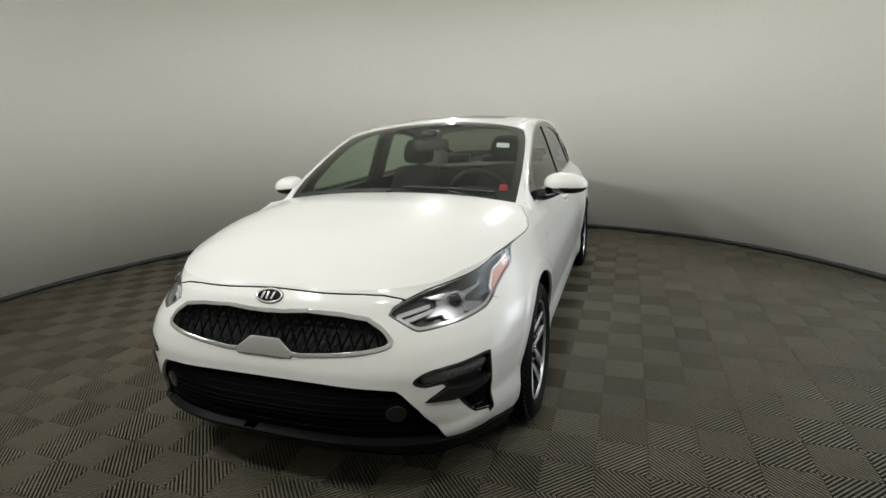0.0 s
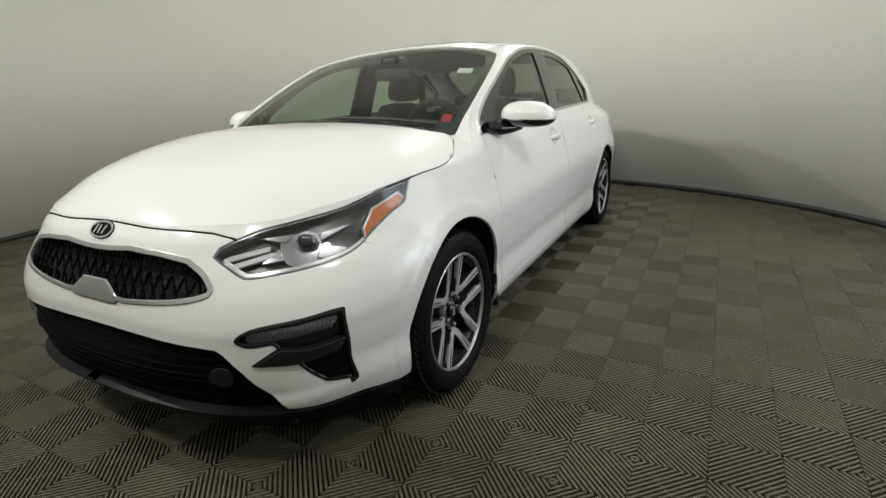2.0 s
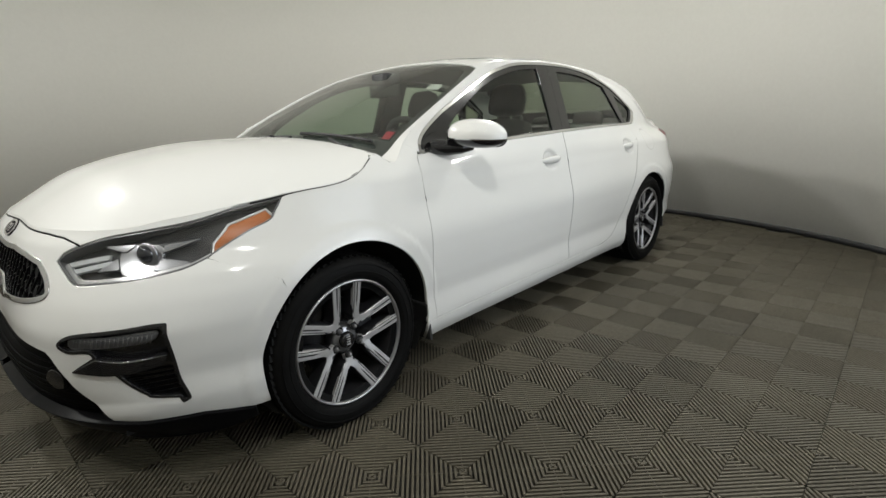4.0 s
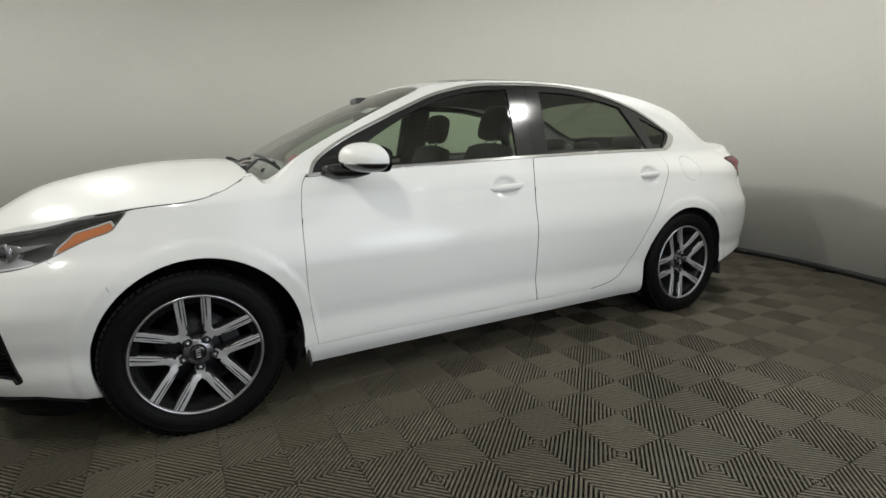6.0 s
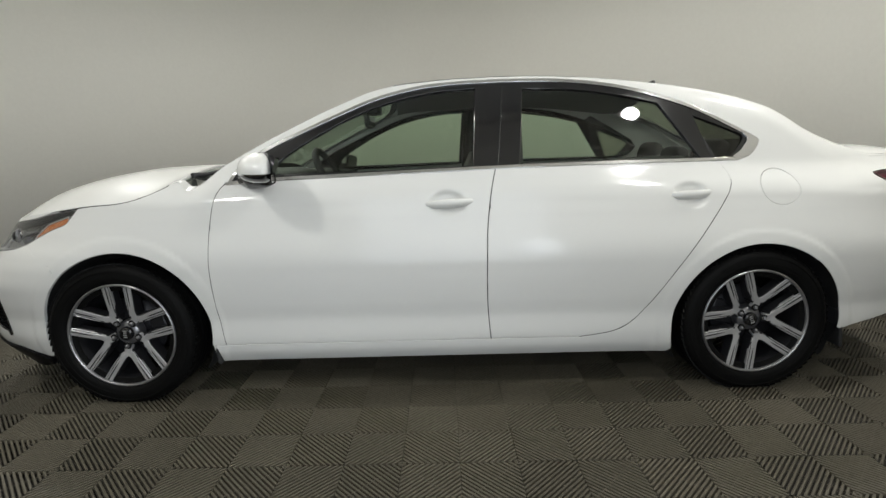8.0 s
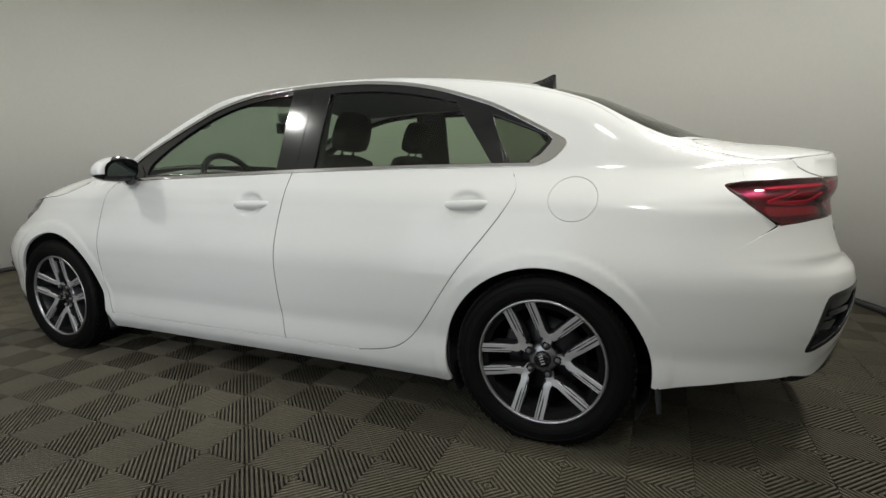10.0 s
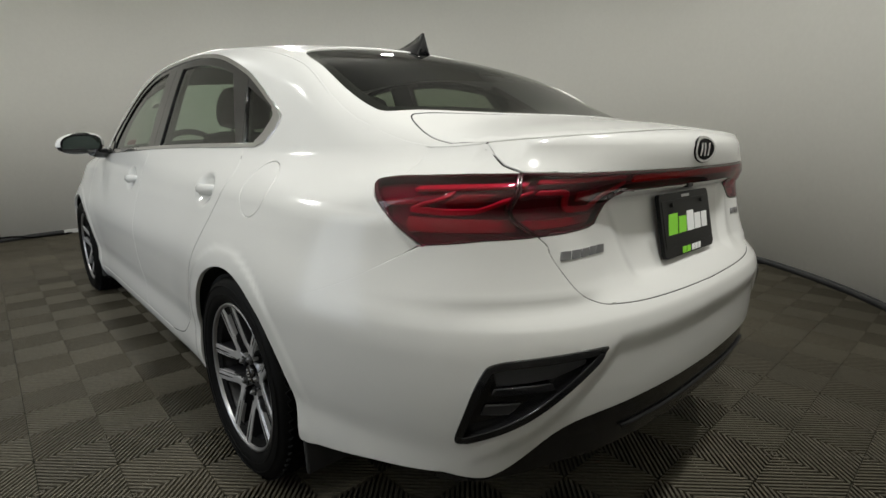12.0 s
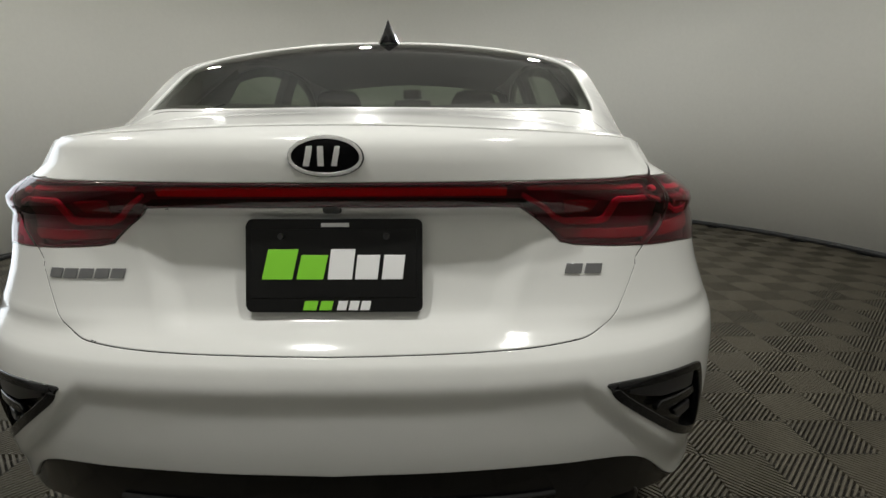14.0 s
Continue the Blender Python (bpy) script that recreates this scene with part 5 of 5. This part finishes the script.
for y0, y1, x1 in ((.60, .06, .985), (.02, -.50, 1.005)):
    wp = new("wiper")
    wp.parent = car
    tagged(wp, "black windscreen wiper")
    bm = bmesh.new()
    tube(bm, [(1.10, y0, skin_z(1.10, y0) - .004), (1.07, y0 * .8 + y1 * .2, skin_z(1.07, y0) + .022), (x1 + .02, (y0 + y1) / 2, skin_z(x1 + .02, .3) + .024)], [.012, .009, .006], 8)
    part("arm", bm, BLACK, wp)
    bm = bmesh.new()
    ys = np.linspace(y0 - .02, y1, 10)
    tube(bm, [(x1 - .012, y, skin_z(x1 - .012, y) + .012) for y in ys], .007, 6)
    part("blade", bm, BLACK, wp)

# roof fin
bm = bmesh.new()
rows = []
for x, h, w in ((-1.035, .000, .004), (-1.075, .012, .024), (-1.115, .026, .036), (-1.155, .042, .041), (-1.190, .062, .041), (-1.212, .074, .036), (-1.222, .072, .030), (-1.218, .034, .030), (-1.212, .000, .030)):
    z0 = skin_z(x, 0) - .006
    rows.append([bm.verts.new((x, -w, z0)), bm.verts.new((x, -w * .45, z0 + h * .5 + .004)), bm.verts.new((x, 0, z0 + h + .008)), bm.verts.new((x, w * .45, z0 + h * .5 + .004)), bm.verts.new((x, w, z0))])
for p, q in zip(rows, rows[1:]):
    for k in range(4):
        bm.faces.new((p[k], q[k], q[k + 1], p[k + 1]))
bmesh.ops.recalc_face_normals(bm, faces=bm.faces[:])
smooth_all(bm)
part("roof_fin", bm, BLACK_GLOSS, car, "gloss black shark-fin aerial")
panel("sunroof", top_map, twin_top([(.07, 0), (.06, .36), (.03, .42), (-.36, .42), (-.40, .38), (-.41, 0)]), BLACK_GLOSS, car, lift=.0015, step=.05, depth=.004, label="dark glass sunroof")
for y in (.565, -.565):
    bm = bmesh.new()
    tube(bm, [(x, y * (1 + .02 * (x + .4)), skin_z(x, y) - .002) for x in np.linspace(.18, -1.15, 24)], .004, 6)
    part("roof_seam", bm, BLACK, car)
# papers on the windscreen
panel("paper_sticker", top_map, [(.500, .552), (.545, .559), (.549, .487), (.503, .479)], WHITE_STICKER, car, lift=-.012, step=.03, depth=.001, label="small white paper sticker on the windscreen")
panel("red_tag", top_map, [(.892, .626), (.930, .631), (.934, .591), (.895, .586)], RED_STICKER, car, lift=-.012, step=.03, depth=.001, label="small red tag on the windscreen")
# ---- the cabin ----
def rounded(name, lo, hi, mat, parent, r=.03, shape=None, label="", m=None):
    bm = bmesh.new()
    box(bm, lo, hi)
    bmesh.ops.subdivide_edges(bm, edges=bm.edges[:], cuts=3, use_grid_fill=True)
    c, h = [(lo[i] + hi[i]) / 2 for i in range(3)], [(hi[i] - lo[i]) / 2 for i in range(3)]
    for v in bm.verts:
        d = Vector([(v.co[i] - c[i]) for i in range(3)])
        k = Vector([max(-(h[i] - r), min(h[i] - r, d[i])) for i in range(3)])
        e = d - k
        if e.length > 0:
            v.co = Vector(c) + k + e.normalized() * r
        if shape:
            v.co = Vector(shape(*v.co))
    smooth_all(bm)
    if m is not None:
        bmesh.ops.transform(bm, matrix=m, verts=bm.verts[:])
    return part(name, bm, mat, parent, label)


panel("headliner", top_map, twin_top([(.22, 0), (.26, .52), (0, .57), (-1.10, .56), (-1.19, .50), (-1.17, 0)]), LINER, car, lift=-.035, depth=0, step=.08, label="grey fabric headliner")
for mir in (False, True):
    own = [o for o in car.children if o.name.startswith("front_door")][1 if mir else 0]
    panel("door_trim", side_map, [(.86, .30), (.86, .925), (-.2, .965), (-.2, .30)], TRIM_GREY, own, lift=-.075, depth=0, mirror=mir, step=.08, label="dark grey inner door trim")
    own = [o for o in car.children if o.name.startswith("rear_door")][1 if mir else 0]
    panel("door_trim", side_map, [(-.24, .30), (-.24, .968), (-1.30, .990), (-1.0, .55), (-.8, .30)], TRIM_GREY, own, lift=-.075, depth=0, mirror=mir, step=.08, label="dark grey inner door trim")
    panel("inner_pillar", side_map, [(-.225, 1.355), (-.375, 1.36), (-.375, .96), (-.175, .96)], TRIM_GREY, car, lift=-.04, depth=0, mirror=mir, step=.06)
    panel("inner_pillar", side_map, [(-1.0, 1.27), (-1.12, 1.235), (-1.30, 1.145), (-1.36, 1.10), (-1.36, 1.13), (-1.2, 1.22), (-1.05, 1.30)], TRIM_GREY, car, lift=-.03, depth=0, mirror=mir, step=.06)
# dashboard and shelf
rounded("dashboard", (.56, -.70, .70), (1.00, .70, .965), TRIM_GREY, car, .06, lambda x, y, z: (x + .05 * (1 - (y / .7) ** 2) - .03, y, z - (.05 if x > .9 else 0) + (.022 * math.exp(-((y - .36) / .16) ** 2) if z > .9 else 0)), "dark grey dashboard")
rounded("rear_shelf", (-1.72, -.58, .93), (-1.12, .58, .985), TRIM_GREY, car, .02, None, "dark parcel shelf")
bm = bmesh.new()
box(bm, (-1.70, -.66, .235), (1.0, .66, .26))
part("cabin_floor", bm, TRIM_GREY, car)
# steering wheel
sw = new("steering_wheel")
sw.parent = car
tagged(sw, "black steering wheel with a thick rim")
sw.matrix_basis = pose(.50, .36, .90, 0, -62, 0)
bm = bmesh.new()
tube(bm, [(.185 * math.cos(a), .185 * math.sin(a), 0) for a in np.linspace(0, 2 * math.pi, 41)], .017, 10, cap=False)
part("rim", bm, SEAT_CLOTH, sw)
bm = bmesh.new()
box(bm, (-.06, -.07, -.03), (.06, .07, .015))
bevel(bm, .02, 3)
part("hub", bm, SEAT_CLOTH, sw)
for a in (90, -90, 180):
    bm = bmesh.new()
    box(bm, (.04, -.02, -.01), (.18, .02, .008), Matrix.Rotation(radians(a), 4, "Z"))
    part("spoke", bm, SILVER if a == 180 else SEAT_CLOTH, sw)
# inside mirror
im = new("inside_mirror")
im.parent = car
tagged(im, "black inside rear-view mirror with a sensor box")
rounded("mirror_case", (.355, -.125, 1.185), (.385, .125, 1.255), BLACK, im, .014)
rounded("sensor_box", (.30, -.06, 1.255), (.42, .06, 1.315), BLACK, im, .015)
bm = bmesh.new()
box(bm, (.352, -.112, 1.193), (.354, .112, 1.247))
part("mirror_glass", bm, CHROME, im)


def seat(x, y, wide, name):
    """A front seat with its head restraint."""
    st = new(name)
    st.parent = car
    tagged(st, "black cloth front seat with head restraint")
    rounded("cushion", (x - .05, y - wide / 2, .42), (x + .46, y + wide / 2, .60), SEAT_CLOTH, st, .06)
    lean = Matrix.Translation((x, y, .52)) @ Matrix.Rotation(radians(-17), 4, "Y") @ Matrix.Translation((-x, -y, -.52))
    rounded("backrest", (x - .08, y - wide / 2, .50), (x + .06, y + wide / 2, 1.07), SEAT_CLOTH, st, .055, lambda a, b, c: (a, y + (b - y) * (1 - .30 * max(0, (c - .80) / .27)), c), m=lean)
    rounded("head_restraint", (x - .055, y - .125, 1.09), (x + .045, y + .125, 1.285), SEAT_CLOTH, st, .045, lambda a, b, c: (a, y + (b - y) * (1 - .22 * max(0, (c - 1.2) / .08)), c), m=lean)
    for k in (-.05, .05):
        bm = bmesh.new()
        tube(bm, [lean @ Vector((x, y + k, 1.04)), lean @ Vector((x, y + k, 1.14))], .007, 8)
        part("post", bm, CHROME, st)


seat(-.10, .36, .50, "driver_seat")
seat(-.10, -.36, .50, "passenger_seat")
rs = new("rear_seat")
rs.parent = car
tagged(rs, "black cloth rear bench seat with three head restraints")
rounded("cushion", (-1.12, -.64, .40), (-.58, .64, .58), SEAT_CLOTH, rs, .06)
lean = Matrix.Translation((-1.12, 0, .5)) @ Matrix.Rotation(radians(-24), 4, "Y") @ Matrix.Translation((1.12, 0, -.5))
rounded("backrest", (-1.20, -.62, .50), (-1.06, .62, 1.04), SEAT_CLOTH, rs, .06, m=lean)
for y in (-.36, 0, .36):
    rounded("head_restraint", (-1.165, y - .12, 1.02), (-1.085, y + .12, 1.135 if y else 1.10), SEAT_CLOTH, rs, .036, m=lean)
# ---- wheels ----
def flatten(bm):
    """Presses the tyre flat where it stands on the floor, its flanks bulging a little."""
    for v in bm.verts:
        if v.co.z < -WHEEL_Z + .0005:
            v.co.y *= 1 + (-WHEEL_Z - v.co.z) * 2.5
            v.co.z = -WHEEL_Z + .0005


def alloy_wheel(name, x, side, turn):
    """A tyre on a five-twin-spoke alloy rim. Built facing +y, turned about its axle by the given degrees."""
    w = new(name)
    w.parent = car
    tagged(w, "five twin-spoke alloy wheel with a black tyre")
    w.matrix_basis = pose(x, side * .759, WHEEL_Z, 0, 0, 0 if side > 0 else 180)
    bm = bmesh.new()
    lathe(bm, [(.205, -.098), (.225, -.108), (.262, -.113), (.296, -.104), (.309, -.088), (.3145, -.06), (.3155, 0), (.3145, .06), (.309, .088), (.297, .104), (.282, .1105), (.264, .1125), (.247, .1100), (.235, .104), (.2288, .095), (.195, .084)], 96)
    flatten(bm)
    part("tyre", bm, RUBBER, w, "black rubber tyre")
    bm = bmesh.new()
    for k in range(72):
        a = 2 * math.pi * k / 72
        for s in (-1, 1):
            m = Matrix.Rotation(a + (.03 if s > 0 else 0), 4, "Y") @ Matrix.Translation((.3115, s * .068, 0)) @ Matrix.Rotation(s * .45, 4, "X")
            box(bm, (-.004, -.024, -.0125), (.0035, .024, .0095), m)
    for y in (-.03, -.003, .024):
        lathe(bm, [(.313, y - .003), (.3170, y), (.3170, y + .016), (.313, y + .019)], 96)
    flatten(bm)
    part("tread", bm, RUBBER, w, "moulded tread blocks")
    bm = bmesh.new()
    for y, r in ((.1128, .283), (.1132, .258)):
        lathe(bm, [(r - .002, y - .002), (r, y + .0012), (r + .002, y - .002)], 96)
    part("sidewall_ring", bm, RUBBER, w)
    swing = pose(0, 0, 0, 0, turn, 0) @ Matrix.Diagonal((.965, 1, .965, 1))

    def rim_part(name, bm, material, label=""):
        bmesh.ops.transform(bm, matrix=swing, verts=bm.verts[:])
        return part(name, bm, material, w, label)

    bm = bmesh.new()
    lathe(bm, [(.200, -.09), (.214, -.06), (.205, .02), (.210, .070), (.224, .088), (.229, .092)], 96)
    rim_part("barrel", bm, ALLOY_DARK, "dark inner barrel")
    bm = bmesh.new()
    lathe(bm, [(.2235, .084), (.2265, .0975), (.2295, .1015), (.2345, .1015), (.2375, .094)], 96)
    rim_part("lip", bm, ALLOY_LIP, "bright machined rim edge")

    def bar(bm, pts, y0s, y1s, wides):
        """A spoke-like bar along points in the wheel plane, with its own face height and width at each point."""
        rows = []
        for i, (px, pz) in enumerate(pts):
            a, b = pts[max(i - 1, 0)], pts[min(i + 1, len(pts) - 1)]
            d = Vector((b[0] - a[0], 0, b[1] - a[1])).normalized()
            n = Vector((-d.z, 0, d.x)) * wides[i] / 2
            c = Vector((px, 0, pz))
            e = n * (1 - .0016 / max(wides[i] / 2, .002))
            rows.append([bm.verts.new(c - n * 1.12 + Vector((0, y0s[i], 0))), bm.verts.new(c - n + Vector((0, y1s[i] - .0016, 0))), bm.verts.new(c - e + Vector((0, y1s[i], 0))),
                         bm.verts.new(c + e + Vector((0, y1s[i], 0))), bm.verts.new(c + n + Vector((0, y1s[i] - .0016, 0))), bm.verts.new(c + n * 1.12 + Vector((0, y0s[i], 0)))])
        for p, q in zip(rows, rows[1:]):
            for k in range(5):
                bm.faces.new((p[k], p[k + 1], q[k + 1], q[k]))
        bm.faces.new(rows[0][::-1])
        bm.faces.new(rows[-1])

    for k in range(5):
        base = Matrix.Rotation(2 * math.pi * k / 5, 4, "Y")
        for s in (-1, 1):
            body, face, groove = bmesh.new(), bmesh.new(), bmesh.new()
            pts = [(s * .0475, .228), (s * .0445, .150), (s * .0415, .098), (s * .050, .072), (s * .046, .052)]
            bar(body, pts, (.045, .030, .020, .020, .020), (.0905, .0815, .0735, .0685, .066), (.036, .034, .033, .034, .034))
            out = [(s * .0400, .2275), (s * .0375, .150), (s * .0350, .105)]
            bar(face, [(s * .0500, .2275), (s * .0472, .150), (s * .0440, .100), (s * .0500, .072), (s * .034, .046)], (.080, .072, .064, .058, .050), (.0945, .0845, .0765, .071, .068), (.0270, .0240, .0235, .0300, .0330))
            bar(face, [(s * .0315, .2275), (s * .0295, .150), (s * .0285, .105), (s * .034, .082)], (.078, .070, .064, .062), (.0925, .0825, .0745, .072), (.0050, .0048, .0052, .008))
            bar(groove, [(s * .0458, .2200), (s * .0438, .150), (s * .0425, .118)], (.080, .072, .066), (.0958, .0859, .0790), (.0050, .0048, .0030))
            for b, nm, mt in ((body, "spoke", ALLOY_DARK), (face, "spoke_face", ALLOY), (groove, "spoke_groove", DARK)):
                bmesh.ops.recalc_face_normals(b, faces=b.faces[:])
                bmesh.ops.transform(b, matrix=base, verts=b.verts[:])
                rim_part(nm, b, mt)
        # lug nut between the pairs
        a = 2 * math.pi * (k + .5) / 5
        bm = bmesh.new()
        bmesh.ops.create_cone(bm, cap_ends=True, segments=6, radius1=.0105, radius2=.0095, depth=.018, matrix=pose(.0572 * math.sin(a), .066, .0572 * math.cos(a), -90, 0, 0))
        bmesh.ops.create_uvsphere(bm, u_segments=10, v_segments=6, radius=.0085, matrix=pose(.0572 * math.sin(a), .074, .0572 * math.cos(a)))
        rim_part("lug_nut", bm, LETTER_METAL)
        bm = bmesh.new()
        bmesh.ops.create_cone(bm, cap_ends=True, segments=20, radius1=.0165, radius2=.0165, depth=.004, matrix=pose(.0572 * math.sin(a), .0675, .0572 * math.cos(a), -90, 0, 0))
        rim_part("lug_recess", bm, DARK)
    bm = bmesh.new()
    lathe(bm, [(.0, .058), (.046, .056), (.054, .048), (.056, .01)], 48)
    rim_part("hub", bm, LETTER_METAL)
    bm = bmesh.new()
    lathe(bm, [(.0, .0745), (.020, .0740), (.0285, .0715), (.0300, .066), (.031, .055)], 40)
    rim_part("centre_cap", bm, BLACK_GLOSS, "gloss black centre cap")
    for q in ((-.014, .010), (-.004, .006), (.006, .006), (.015, .008)):
        bm = bmesh.new()
        box(bm, (-.008, .0740, q[0] - q[1] * .3), (.008, .0756, q[0] + q[1] * .3))
        rim_part("cap_mark", bm, ALLOY)
    bm = bmesh.new()
    lathe(bm, [(.05, .0), (.140, .0), (.142, -.012), (.05, -.012)], 48)
    part("brake_disc", bm, ALLOY_DARK, w, "dark steel brake disc")
    bm = bmesh.new()
    box(bm, (-.05, -.035, .085), (.05, .022, .155))
    bevel(bm, .008, 2)
    cal = part("brake_caliper", bm, ALLOY_DARK, w)
    cal.matrix_basis = pose(0, 0, 0, 0, -75 if x > 0 else 75, 0)


alloy_wheel("front_wheel", AXLE, 1, 0)
alloy_wheel("front_wheel", AXLE, -1, 20)
alloy_wheel("rear_wheel", -AXLE, 1, 23)
alloy_wheel("rear_wheel", -AXLE, -1, 50)
# ---- floor tiles ----
TILE_SIDE, TILE_AT, TILE_TURN = 0.397, (-0.072, -0.040), -0.4


def tile_mesh():
    """One square tile: ribs run aslant in its four quarters, as rings round its middle."""
    a = TILE_SIDE / 2 - .0004
    d = a * math.sqrt(2)
    count, wide, deep = 19, .0078, .014
    pitch = d / count
    verts, faces = [], []
    for q in range(4):
        t = math.pi / 4 + q * math.pi / 2
        ux, uy = math.cos(t), math.sin(t)

        def spot(u, v, z):
            return (ux * u - uy * v, uy * u + ux * v, z)
        for k in range(count):
            u0, u1 = (k + .5) * pitch - wide / 2, (k + .5) * pitch + wide / 2
            v0, v1 = min(u0, d - u0) - .001, min(u1, d - u1) - .001
            o = len(verts)
            e = .0009
            verts += [spot(u0, -v0, -deep), spot(u0, v0, -deep), spot(u0, -v0, -e), spot(u0, v0, -e), spot(u0 + e, -v0, 0), spot(u0 + e, v0, 0),
                      spot(u1 - e, -v1, 0), spot(u1 - e, v1, 0), spot(u1, -v1, -e), spot(u1, v1, -e), spot(u1, -v1, -deep), spot(u1, v1, -deep)]
            faces += [(o + i, o + i + 2, o + i + 3, o + i + 1) for i in range(0, 10, 2)]
        o = len(verts)
        verts += [spot(.004, -.0018, -.0025), spot(d, -.0018, -.0025), spot(d, .0018, -.0025), spot(.004, .0018, -.0025)]
        faces.append((o, o + 1, o + 2, o + 3))
    me = bpy.data.meshes.new("tile")
    me.from_pydata(verts, [], faces)
    me.update()
    me.materials.append(TILE)
    return me


def lay_tiles():
    me = tile_mesh()
    spin = Matrix.Rotation(radians(TILE_TURN), 4, "Z")
    far = []
    for i in range(-13, 15):
        for j in range(-13, 15):
            p = spin @ Vector((i * TILE_SIDE, j * TILE_SIDE, 0)) + Vector((*TILE_AT, 0))
            r = math.hypot(p.x - BOOTH[0], p.y - BOOTH[1])
            if r < BOOTH_R - .08:
                if r < 3.72 and len([c for c in floor.children]) < 300 and p.y > -3.3:
                    ob = new("tile", me)
                    ob.parent = floor
                    ob.matrix_basis = Matrix.Translation(p) @ spin
                else:
                    far.append(Matrix.Translation(p) @ spin)
            elif r < BOOTH_R + .2:
                far.append(Matrix.Translation(p) @ spin)
    base = np.array([v.co[:] for v in me.vertices])
    polys = [tuple(f.vertices) for f in me.polygons]
    verts, faces = [], []
    for m in far:
        w = base @ np.array(m.to_3x3()).T + np.array(m.translation)
        o = len(verts)
        verts += [tuple(q) for q in w]
        near_wall = np.hypot(w[:, 0] - BOOTH[0], w[:, 1] - BOOTH[1]) < BOOTH_R + .06
        faces += [tuple(o + i for i in f) for f in polys if near_wall[list(f)].all()]
    ob = mesh_part("edge_tiles", verts, faces, TILE, floor, smooth=False)
    tagged(ob, "grey ribbed floor tiles along the wall", kind="stuff")


lay_tiles()
